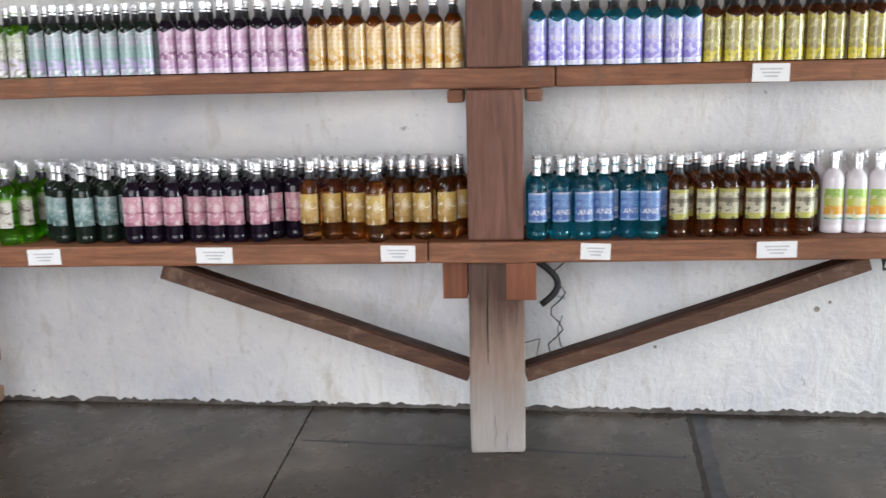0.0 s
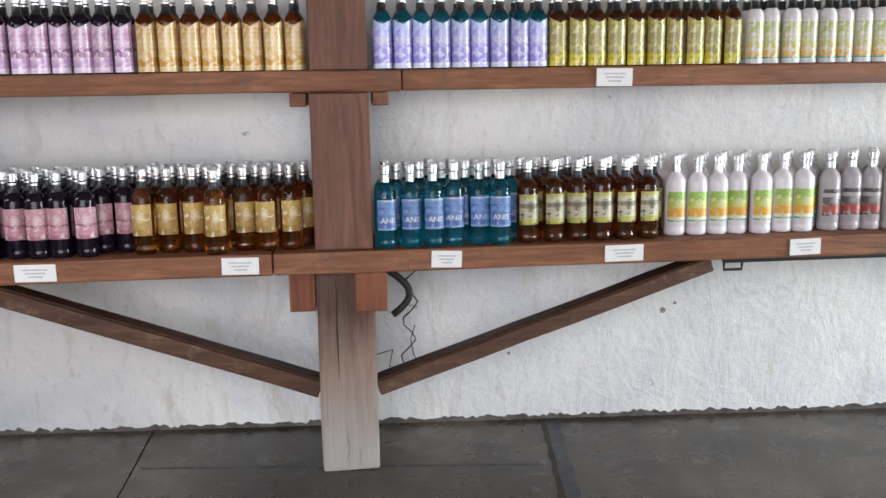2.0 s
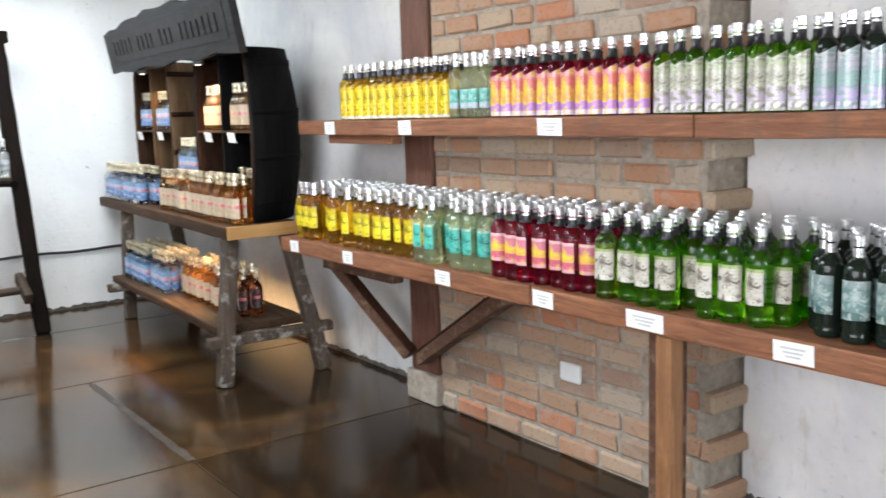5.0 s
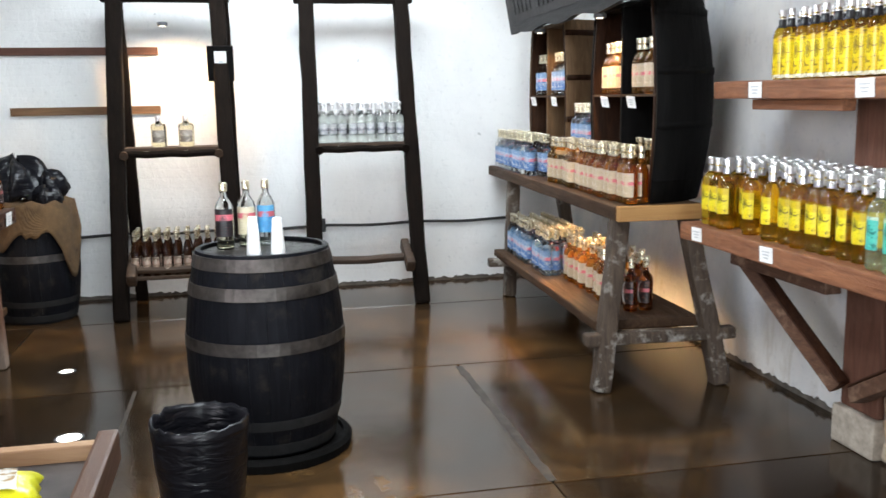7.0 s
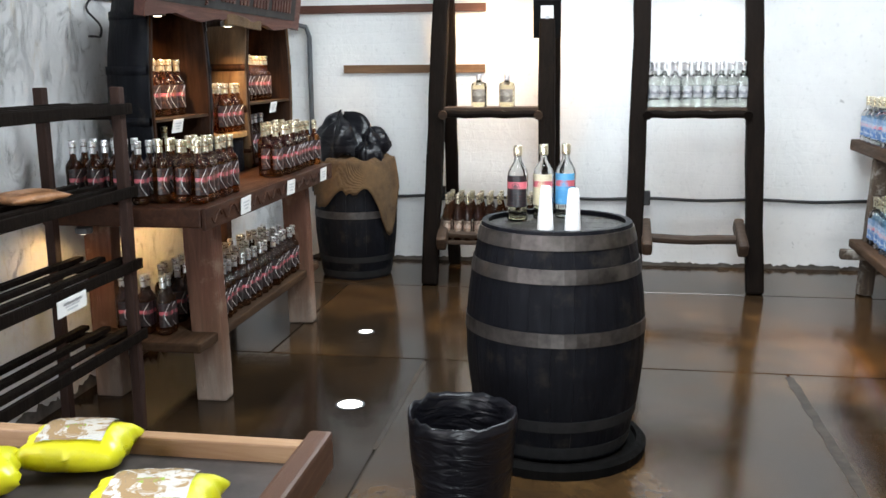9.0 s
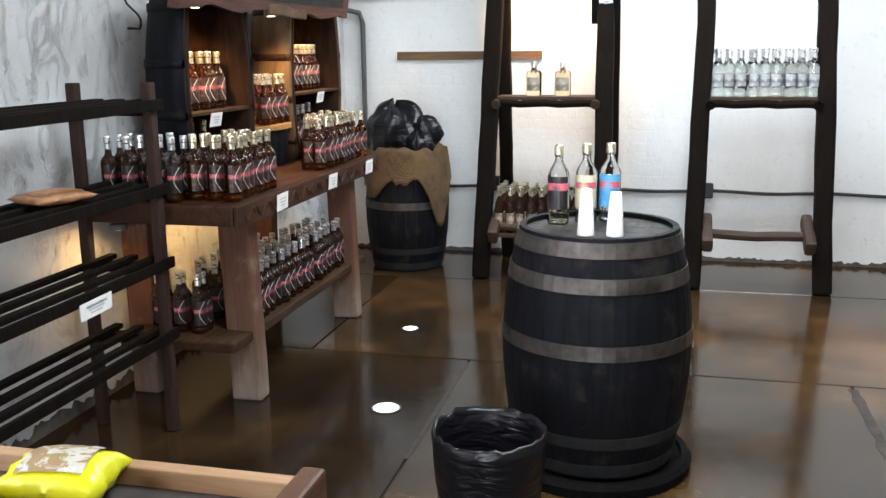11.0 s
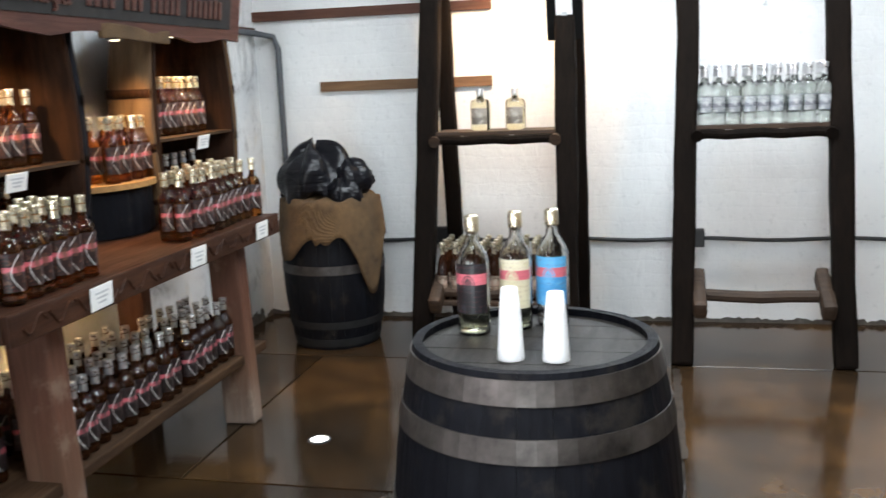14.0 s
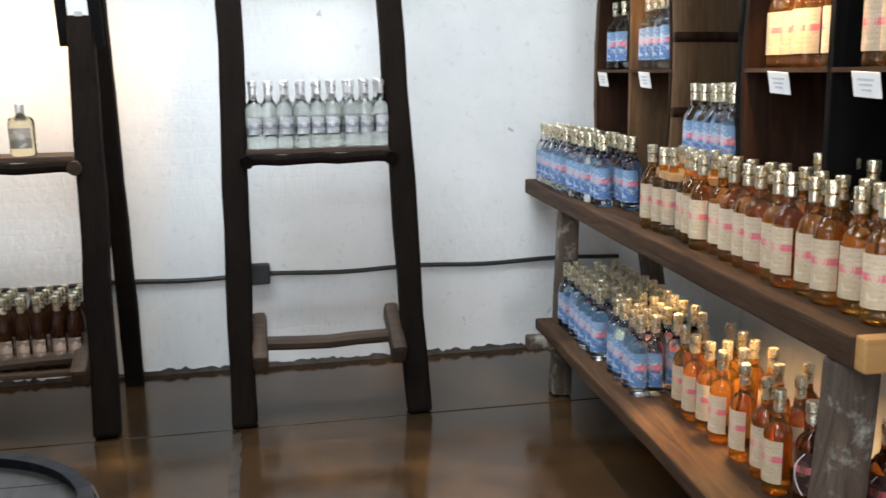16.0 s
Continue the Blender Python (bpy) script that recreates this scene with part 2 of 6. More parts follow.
def whitewashed_brick():
    # whitewash laid so thick over brickwork that the courses only just show
    m = plaster("whitewash", (0.84, 0.84, 0.83), (0.74, 0.74, 0.74), (0.66, 0.63, 0.57), -0.05, 0.25)
    nt = m.node_tree
    b = nt.nodes["Principled BSDF"]
    old = b.inputs["Normal"].links[0].from_node
    g = nt.nodes.new("ShaderNodeNewGeometry")
    sep = nt.nodes.new("ShaderNodeSeparateXYZ")
    com = nt.nodes.new("ShaderNodeCombineXYZ")
    nt.links.new(g.outputs["Position"], sep.inputs[0])
    nt.links.new(sep.outputs[1], com.inputs[0])
    nt.links.new(sep.outputs[2], com.inputs[1])
    wob = nt.nodes.new("ShaderNodeVectorMath")
    wob.operation = "MULTIPLY_ADD"
    nt.links.new(ramp_of(nt, noise_of(nt, com.outputs[0], 6, 3), [(0, (0, 0, 0)), (1, (1, 1, 1))]), wob.inputs[0])
    wob.inputs[1].default_value = (0.05, 0.05, 0)
    nt.links.new(com.outputs[0], wob.inputs[2])
    tex = nt.nodes.new("ShaderNodeTexBrick")
    nt.links.new(wob.outputs[0], tex.inputs["Vector"])
    tex.inputs["Scale"].default_value = 1.0
    tex.inputs["Brick Width"].default_value, tex.inputs["Row Height"].default_value = 0.23, 0.075
    tex.inputs["Mortar Size"].default_value, tex.inputs["Mortar Smooth"].default_value = 0.010, 1.0
    second = nt.nodes.new("ShaderNodeBump")
    second.invert = True
    second.inputs["Strength"].default_value, second.inputs["Distance"].default_value = 0.07, 0.010
    nt.links.new(tex.outputs["Fac"], second.inputs["Height"])
    nt.links.new(old.outputs["Normal"], second.inputs["Normal"])
    nt.links.new(second.outputs["Normal"], b.inputs["Normal"])
    return m


WHITE_WALL = plaster("white_plaster", (0.84, 0.82, 0.78), (0.60, 0.61, 0.64), (0.54, 0.48, 0.39), 0.07, 0.48)
FAR_WALL = whitewashed_brick()
PEELING = peeling()
CEMENT = plain("dark_cement", (0.13, 0.115, 0.10), 0.85, 0, 0.3)
MORTAR = plain("mortar", (0.345, 0.295, 0.24), 0.95, 0, 0.22, 24)
FLOOR = floor_mat("sealed_concrete", ((0.008, 0.0045, 0.0025), (0.032, 0.016, 0.006), (0.092, 0.045, 0.014), (0.19, 0.105, 0.036)), 0.17, 0.08)
# south slabs carry the table's dark reflection in colour; the pier slab is darker concrete
FLOOR_STRIP = floor_mat("dark_concrete_with_reflection", ((0.007, 0.004, 0.0025), (0.018, 0.010, 0.005), (0.042, 0.022, 0.008), (0.085, 0.046, 0.018)), 0.17, 0.08, 0.30)
FLOOR_DUSTY = floor_mat("dusty_concrete", ((0.020, 0.016, 0.012), (0.056, 0.046, 0.036), (0.115, 0.094, 0.073), (0.19, 0.157, 0.122)), 0.40, 0.20)
JOINT = plain("joint_dirt", (0.045, 0.036, 0.028), 0.85, 0, 0.4, 10)
JOINT_FILL = plain("joint_filler", (0.030, 0.022, 0.016), 0.42, 0, 0.4, 14)
JOINT_STAIN = plain("damp_joint", (0.035, 0.036, 0.042), 0.4, 0, 0.4, 14)
BRICK = brick_mat()
SHELF_WOOD = wood("red_brown_plank", (0.42, 0.18, 0.085), (0.12, 0.044, 0.022), 0.5, 0, 1.3, 0.6, (0.16, 0.080, 0.048))
POST_WOOD = wood("reddish_post", (0.24, 0.105, 0.068), (0.09, 0.04, 0.026), 0.55, 2, 1.2, 0.5, (0.15, 0.075, 0.05))
OLD_POST = wood("weathered_post", (0.38, 0.31, 0.26), (0.12, 0.07, 0.05), 0.8, 2, 1.2, 0.9)


def bleached_foot(m, stops, amount):
    """Wood bleached by mopping near the floor, with a ragged edge along the grain."""
    nt = m.node_tree
    b = nt.nodes["Principled BSDF"]
    grain = b.inputs["Base Color"].links[0].from_socket
    tc = nt.nodes.new("ShaderNodeTexCoord")
    sep = nt.nodes.new("ShaderNodeSeparateXYZ")
    nt.links.new(tc.outputs["Object"], sep.inputs[0])
    rag = nt.nodes.new("ShaderNodeMath")
    rag.operation = "MULTIPLY_ADD"
    nt.links.new(noise_of(nt, coords(nt, (14, 14, 2)), 1.5, 5), rag.inputs[0])
    rag.inputs[1].default_value = 0.45
    nt.links.new(sep.outputs[2], rag.inputs[2])
    nt.links.new(mix_of(nt, amount, grain, ramp_of(nt, rag.outputs[0], stops)), b.inputs["Base Color"])


bleached_foot(OLD_POST, [(0.30, (0.44, 0.41, 0.38)), (0.62, (0.30, 0.21, 0.16)), (0.86, (0.075, 0.036, 0.024))], 0.80)
BEARER_WOOD = wood("red_bearer", (0.34, 0.12, 0.055), (0.13, 0.042, 0.02), 0.55, 2)
BRACE_WOOD = wood("brown_brace", (0.17, 0.082, 0.046), (0.05, 0.023, 0.014), 0.6, 0, 1.2, 0.6, (0.21, 0.13, 0.085))
LEG_WOOD = wood("orange_leg", (0.42, 0.21, 0.09), (0.17, 0.075, 0.032), 0.55, 2, 1.4, 0.5, (0.20, 0.095, 0.05))
TABLE_WOOD = wood("dark_table", (0.09, 0.036, 0.018), (0.020, 0.008, 0.005), 0.45, 0, spec=0.18)
TABLE_LEG = wood("table_leg", (0.20, 0.088, 0.052), (0.056, 0.022, 0.014), 0.6, 2, 1.2, 0.4, (0.24, 0.17, 0.12))
bleached_foot(TABLE_LEG, [(0.28, (0.40, 0.34, 0.28)), (0.48, (0.20, 0.12, 0.075)), (0.75, (0.11, 0.042, 0.025))], 0.42)
BLACK_WOOD = wood("tarred_wood", (0.010, 0.009, 0.0085), (0.003, 0.003, 0.003), 0.7, 2, 1.0, 0.5, spec=0.05)
RACK_WOOD = wood("dark_rack_wood", (0.013, 0.008, 0.0055), (0.004, 0.003, 0.0025), 0.7, 2, 1.1, 0.5, spec=0.05)
RUNG_WOOD = wood("worn_rung", (0.085, 0.045, 0.023), (0.022, 0.013, 0.008), 0.6, 1, 1.2, 0.4)
BENCH_WOOD = wood("bench_plank", (0.095, 0.052, 0.027), (0.024, 0.013, 0.008), 0.6, 0, 1.0, 0.4, spec=0.12)
BENCH_END = wood("bench_end_grain", (0.50, 0.29, 0.11), (0.30, 0.15, 0.05), 0.6, 1)
BENCH_LEG = wood("bench_leg_wood", (0.12, 0.082, 0.056), (0.030, 0.020, 0.014), 0.7, 2, 1.2, 0.5, (0.30, 0.28, 0.25))
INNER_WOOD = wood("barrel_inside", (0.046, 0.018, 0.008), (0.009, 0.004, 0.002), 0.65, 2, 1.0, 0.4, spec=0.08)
STRIP_WOOD = wood("wall_strip", (0.26, 0.145, 0.07), (0.10, 0.05, 0.025), 0.6, 1)
STRIP_RED = wood("wall_strip_red", (0.16, 0.065, 0.04), (0.06, 0.024, 0.016), 0.6, 1)
TRAY_RIM = wood("tray_rim", (0.50, 0.34, 0.20), (0.26, 0.14, 0.07), 0.5, 1)
TRAY_DARK = wood("tray_dark", (0.14, 0.07, 0.04), (0.05, 0.024, 0.015), 0.4, 0)
TRAY_BED = plain("tray_bed", (0.045, 0.035, 0.03), 0.6, 0, 0.3, 9)
STAVE = wood("barrel_stave", (0.011, 0.012, 0.016), (0.003, 0.003, 0.0045), 0.55, 2, 0.8, 0.4, (0.022, 0.019, 0.017), spec=0.10)
BARE_STAVE = wood("bare_stave", (0.20, 0.125, 0.065), (0.075, 0.042, 0.022), 0.7, 2, 0.9, 0.5, spec=0.12)
POST_DARK = wood("dark_red_post", (0.060, 0.030, 0.021), (0.020, 0.010, 0.008), 0.6, 2, 1.1, 0.5, spec=0.2)
HEAD_WOOD = wood("barrel_head", (0.036, 0.031, 0.027), (0.012, 0.010, 0.009), 0.55, 0, 0.8, 0.35)
HOOP = plain("old_hoop_iron", (0.085, 0.078, 0.076), 0.5, 0.75, 0.35, 14)
HOOP_WORN = plain("worn_hoop", (0.080, 0.070, 0.064), 0.42, 0.65, 0.55, 7)
BLACK_IRON = plain("black_hoop", (0.006, 0.006, 0.007), 0.75, 0.0, 0.3, 14)
CAP = plain("silver_cap", (0.80, 0.80, 0.81), 0.26, 0.88, 0.08)
CAP_GOLD = plain("pale_gold_cap", (0.80, 0.73, 0.55), 0.25, 0.92, 0.1)
CAP_BLACK = plain("black_collar", (0.015, 0.015, 0.017), 0.3)
CLEAR = liquor("clear_glass", (0.97, 0.985, 0.98), 1.0, 0.02, 1.36)
SPIRIT_CLEAR = liquor("clear_spirit", (0.90, 0.92, 0.90), 1.0, 0.02, 1.42)
PIPE = plain("grey_conduit", (0.10, 0.105, 0.115), 0.45, 0.2)
CABLE = plain("black_cable", (0.015, 0.015, 0.016), 0.5)
PAPER = plain("white_tag_paper", (0.80, 0.79, 0.77), 0.6, 0, 0.04)
INK = plain("ink", (0.52, 0.52, 0.53), 0.6)
def film_mat(name, color):
    m, nt, b = mat_new(name)
    v = coords(nt, (1, 1, 3.6))
    n = noise_of(nt, v, 8, 2, 0.5, 0.8)
    nt.links.new(ramp_of(nt, n, [(0.3, tuple(c * 0.6 for c in color)), (0.7, color)]), b.inputs["Base Color"])
    b.inputs["Roughness"].default_value = 0.30
    b.inputs["Specular IOR Level"].default_value = 0.3
    bump_of(nt, b, n, 0.6, 0.016)
    return m


PLASTIC_BLACK = film_mat("crinkled_black_film", (0.008, 0.008, 0.011))
CUP = plain("white_cup_plastic", (0.93, 0.93, 0.93), 0.35, 0, 0.02)
SWITCH = plain("switch_plate_plastic", (0.72, 0.72, 0.70), 0.35, 0, 0.03)
BURLAP = burlap_mat()
BAG_YELLOW = plain("yellow_bag_film", (0.68, 0.66, 0.02), 0.25, 0, 0.1, 12)
BAG_PRINT = label_mat("bag_print", [(0, (0.42, 0.55, 0.10)), (0.12, (0.62, 0.63, 0.60)), (0.5, (0.60, 0.58, 0.52)), (0.9, (0.30, 0.42, 0.08))], (0.36, 0.25, 0.13), 0.55, 22, 0.22)
BAG_ORANGE = plain("orange_packet_film", (0.34, 0.16, 0.07), 0.4, 0, 0.3, 25)
CEILING = wood("ceiling_boards", (0.30, 0.20, 0.12), (0.13, 0.08, 0.05), 0.7, 0)
SIGN_DARK = wood("carved_sign", (0.13, 0.045, 0.030), (0.045, 0.016, 0.012), 0.5, 0)
SIGN_BLACK = wood("carved_sign_black", (0.018, 0.016, 0.016), (0.006, 0.006, 0.006), 0.6, 0)
CARVED = plain("carved_ink", (0.010, 0.008, 0.008), 0.7)


def glow_mat(name, color, strength):
    m, nt, b = mat_new(name)
    b.inputs["Emission Color"].default_value = (*color, 1)
    b.inputs["Emission Strength"].default_value = strength
    return m


FLOOR_LIGHT = glow_mat("floor_light_glass", (1.0, 0.95, 0.85), 6.0)
LAMP_GLOW = glow_mat("lamp_glow", (1.0, 0.85, 0.6), 5.0)

# ---- building helpers ----


def part(name, bm, material, parent, label="", smooth=False):
    me = bpy.data.meshes.new(name)
    bm.to_mesh(me)
    bm.free()
    me.materials.append(material)
    if smooth:
        for p in me.polygons:
            p.use_smooth = True
    ob = new(name, me)
    ob.parent = parent
    if label:
        tagged(ob, label)
    return ob


def thing(name, at, label, category, group="", kind=""):
    ob = new(name)
    ob.empty_display_size = 0.1
    ob.matrix_basis = at if isinstance(at, Matrix) else pose(*at)
    return tagged(ob, label, category, group, kind)


def box(bm, x0, x1, y0, y1, z0, z1, bevel=0.0, m=None):
    r = bmesh.ops.create_cube(bm, size=1.0)
    t = Matrix.Translation(((x0 + x1) / 2, (y0 + y1) / 2, (z0 + z1) / 2)) @ Matrix.Diagonal((x1 - x0, y1 - y0, z1 - z0, 1))
    bmesh.ops.transform(bm, matrix=(m @ t) if m else t, verts=r["verts"])
    if bevel:
        edges = list({e for v in r["verts"] for e in v.link_edges})
        bmesh.ops.bevel(bm, geom=edges, offset=bevel, segments=2, affect="EDGES", profile=0.6)
    return bm


def boxed(*a, **k):
    return box(bmesh.new(), *a, **k)


def beam(bm, p, q, w, h, bevel=0.006, up=(0, 0, 1), rough=0.0, cuts=0):
    """A squared timber from p to q; w across, h along up."""
    p, q = Vector(p), Vector(q)
    d = q - p
    x = d.normalized()
    y = Vector(up).cross(x).normalized()
    z = x.cross(y)
    m = Matrix((x, y, z)).transposed().to_4x4()
    m.translation = (p + q) / 2
    r = bmesh.ops.create_cube(bm, size=1.0)
    bmesh.ops.transform(bm, matrix=m @ Matrix.Diagonal((d.length, w, h, 1)), verts=r["verts"])
    edges = list({e for v in r["verts"] for e in v.link_edges})
    if bevel:
        edges = bmesh.ops.bevel(bm, geom=edges, offset=bevel, segments=2, affect="EDGES", profile=0.6)["edges"]
    if cuts:
        long = [e for e in {e for f in bm.faces for e in f.edges} if (e.verts[0].co - e.verts[1].co).length > d.length * 0.7]
        bmesh.ops.subdivide_edges(bm, edges=long, cuts=cuts, use_grid_fill=True)
        for v in bm.verts:
            v.co += noise.noise_vector(v.co * 4.0) * rough
    return bm


def lathe(profile, seg=16, cap_bottom=True, cap_top=True):
    bm = bmesh.new()
    rings = []
    for r, z in profile:
        rings.append([bm.verts.new((r * math.cos(2 * math.pi * i / seg), r * math.sin(2 * math.pi * i / seg), z)) for i in range(seg)])
    for a, b in zip(rings, rings[1:]):
        for i in range(seg):
            bm.faces.new((a[i], a[(i + 1) % seg], b[(i + 1) % seg], b[i]))
    if cap_bottom:
        bm.faces.new(list(reversed(rings[0])))
    if cap_top:
        bm.faces.new(rings[-1])
    return bm


def tube(points, radius, seg=8):
    """A round bar along points, as one mesh."""
    bm = bmesh.new()
    pts = [Vector(p) for p in points]
    rings = []
    for i, p in enumerate(pts):
        d = (pts[min(i + 1, len(pts) - 1)] - pts[max(i - 1, 0)]).normalized()
        u = d.orthogonal().normalized() if not rings else (side - d * side.dot(d)).normalized()
        side = u
        w = d.cross(u)
        r = radius(i / (len(pts) - 1)) if callable(radius) else radius
        rings.append([bm.verts.new(p + u * r * math.cos(2 * math.pi * k / seg) + w * r * math.sin(2 * math.pi * k / seg)) for k in range(seg)])
    for a, b in zip(rings, rings[1:]):
        for k in range(seg):
            bm.faces.new((a[k], a[(k + 1) % seg], b[(k + 1) % seg], b[k]))
    bm.faces.new(list(reversed(rings[0])))
    bm.faces.new(rings[-1])
    return bm


# ---- the room ----
XW, XE, YS, YN, YB, ZC = -7.8, 6.05, 0.85, 5.36, 0.85, 2.75


def structure(name, bm, material, label, category="wall"):
    ob = part(name, bm, material, None)
    return tagged(ob, label, category, kind="structure")


def ragged_wall(p, q, thick, z0, z1, step=0.02, amount=0.03):
    """A plastered wall from p to q in plan, with a chipped lower edge; it thickens to the left of p to q."""
    bm = bmesh.new()
    p, q = Vector((*p, 0)), Vector((*q, 0))
    d = q - p
    n = Vector((-d.y, d.x, 0)).normalized()
    count = max(2, int(d.length / step))
    cols = []
    for i in range(count + 1):
        b = p + d * (i / count)
        low = z0 + amount * (0.5 + 0.6 * noise.noise(b * 17.0) + 0.8 * noise.noise(b * 61.0))
        cols.append([bm.verts.new(b + Vector((0, 0, low))), bm.verts.new(b + Vector((0, 0, z1))), bm.verts.new(b + n * thick + Vector((0, 0, low))), bm.verts.new(b + n * thick + Vector((0, 0, z1)))])
    for a, b in zip(cols, cols[1:]):
        bm.faces.new((a[0], b[0], b[1], a[1]))
        bm.faces.new((b[2], a[2], a[3], b[3]))
        bm.faces.new((a[1], b[1], b[3], a[3]))
        bm.faces.new((b[0], a[0], a[2], b[2]))
    for c, flip in ((cols[0], 1), (cols[-1], 0)):
        f = [c[0], c[1], c[3], c[2]]
        bm.faces.new(f if not flip else list(reversed(f)))
    bmesh.ops.recalc_face_normals(bm, faces=bm.faces)
    return bm


def plan_box(p, q, thick, z0, z1):
    bm = bmesh.new()
    p, q = Vector((*p, 0)), Vector((*q, 0))
    d = (q - p)
    n = Vector((-d.y, d.x, 0)).normalized() * thick
    lo = [p, q, q + n, p + n]
    a = [bm.verts.new(v + Vector((0, 0, z0))) for v in lo]
    b = [bm.verts.new(v + Vector((0, 0, z1))) for v in lo]
    bm.faces.new(list(reversed(a)))
    bm.faces.new(b)
    for i in range(4):
        bm.faces.new((a[i], a[(i + 1) % 4], b[(i + 1) % 4], b[i]))
    bmesh.ops.recalc_face_normals(bm, faces=bm.faces)
    return bm


ground = structure("floor", boxed(XW - 0.3, XE + 0.3, 0.3, YN + 0.5, -0.12, -0.012), JOINT, "dark joints of the polished concrete floor", "floor")
# unseen ceiling, left open where the added overhead lamps shine through
FILL_GAP = (-6.95, -6.05, 1.98, 4.42)
for nm, x0, x1, y0, y1 in (("ceiling_west", XW - 0.3, FILL_GAP[0], 0.4, YN + 0.5), ("ceiling_middle", FILL_GAP[1], -2.98, 3.67, YN + 0.5), ("ceiling_middle_south", FILL_GAP[1], -2.98, 0.4, 2.43), ("ceiling_middle_west", FILL_GAP[1], -4.22, 2.43, 3.67), ("ceiling_east", -2.98, XE + 0.3, 0.4, YN + 0.5), ("ceiling_south", FILL_GAP[0], FILL_GAP[1], 0.4, FILL_GAP[2]), ("ceiling_north", FILL_GAP[0], FILL_GAP[1], FILL_GAP[3], YN + 0.5)):
    structure(nm, boxed(x0, x1, y0, y1, ZC, ZC + 0.1), CEILING, "unseen plain board ceiling with gaps for the added overhead lamps", "ceiling")
structure("ground", boxed(-400, 400, -400, 400, -0.30, -0.15), plain("outside_ground", (0.30, 0.26, 0.20), 0.9, 0, 0.2, 2), "pale ground outside", "ground")
# north side: plaster in the east, a brick pier, plaster in the west
NE_A, NE_B = (-2.10, 5.41), (XE, 4.95)
structure("wall_north_east", ragged_wall(NE_A, NE_B, 0.25, 0.012, ZC, 0.015, 0.022), WHITE_WALL, "rough white plastered wall with a chipped base")
structure("wall_base_east", plan_box((NE_A[0], NE_A[1] + 0.012), (NE_B[0], NE_B[1] + 0.012), 0.2, 0.0, 0.12), CEMENT, "dark cement base under the plaster", "wall base")
structure("wall_north_west", ragged_wall((XW, YN), (-3.78, YN - 0.02), 0.25, 0.02, ZC), WHITE_WALL, "rough white plastered wall behind the bench")
structure("wall_base_west", plan_box((XW, YN + 0.012), (-3.9, YN - 0.008), 0.2, 0.0, 0.1), CEMENT, "dark cement base under the plaster", "wall base")
structure("wall_west", ragged_wall((XW, YS - 0.2), (XW, YN + 0.2), 0.25, 0.02, ZC, 0.02, 0.02), FAR_WALL, "whitewashed wall behind the ladder racks")
structure("wall_base_west_end", plan_box((XW - 0.012, YS - 0.2), (XW - 0.012, YN + 0.2), 0.2, 0.0, 0.12), CEMENT, "dark cement base under the whitewash", "wall base")
structure("wall_south", ragged_wall((-2.45, YS), (XW, YS), 0.25, 0.03, ZC, 0.02, 0.06), PEELING, "grey and white peeling plaster wall")
structure("wall_base_south", plan_box((-2.45, YS - 0.012), (XW, YS - 0.012), 0.2, 0.0, 0.16), CEMENT, "dark cement base of the peeling wall", "wall base")
# unseen walls, added round the openings that hold the south and east lamps
for nm, x0, x1, z0, z1 in (("wall_south_over", -2.45, XE, 2.5, ZC),):
    structure(nm, boxed(x0, x1, YS - 0.25, YS, z0, z1), WHITE_WALL, "unseen plain white wall over the assumed south opening")
for nm, y0, y1, z0, z1 in (("wall_east_left", YS - 0.25, 1.4, 0, ZC), ("wall_east_right", 4.4, YN, 0, ZC), ("wall_east_over", 1.4, 4.4, 2.4, ZC)):
    structure(nm, boxed(XE, XE + 0.25, y0, y1, z0, z1), WHITE_WALL, "unseen plain white wall beside the added east opening")

# ---- timber of the shelf wall ----
SH_Y, SH_TOP, SH_BOT = 4.80, 0.842, 0.762
UP_Y, UP_TOP, UP_BOT = 4.915, 1.478, 1.402


def plank_shelf(name, pieces, y0, y1, z0, z1, label):
    t = thing(name, (0, 0, 0), label, "shelf")
    for x0, x1, dy in pieces:
        bm = bmesh.new()
        beam(bm, (x0, (y0 + y1) / 2 + dy, (z0 + z1) / 2), (x1 - 0.004, (y0 + y1) / 2 + dy, (z0 + z1) / 2), y1 - y0, z1 - z0, 0.008, rough=0.004, cuts=12)
        part("plank", bm, SHELF_WOOD, t)
    return t


plank_shelf("lower_shelf", [(-4.72, -2.62, 0.0), (-2.62, -0.02, 0.0), (-0.02, 3.3, 0.0)], SH_Y, 5.185, SH_BOT, SH_TOP, "thick red-brown plank shelf full of bottles")
plank_shelf("upper_shelf", [(-4.66, -1.95, 0.0), (-1.95, 0.46, 0.0), (0.46, 3.3, 0.003)], UP_Y, 5.185, UP_BOT, UP_TOP, "red-brown plank shelf high on the wall")

post = thing("shelf_post", (0.232, 4.925, 0), "square reddish wooden post with a weathered grey foot", "post")
part("post_foot", beam(bmesh.new(), (0, 0, 0.0), (0, 0, SH_BOT - 0.002), 0.212, 0.212, 0.012, (0, 1, 0), 0.004, 6), OLD_POST, post, "weathered grey-brown foot with cracks")
part("post_middle", boxed(-0.104, 0.104, -0.10, 0.10, SH_TOP + 0.002, UP_BOT - 0.002, 0.008), POST_WOOD, post)
part("post_top", boxed(-0.104, 0.104, 0.0, 0.10, UP_TOP + 0.002, ZC, 0.008), POST_WOOD, post)
part("bearer", boxed(-0.205, -0.110, -0.07, 0.26, SH_BOT - 0.150, SH_BOT - 0.002, 0.006), BEARER_WOOD, post, "short reddish bearer block under the shelf")
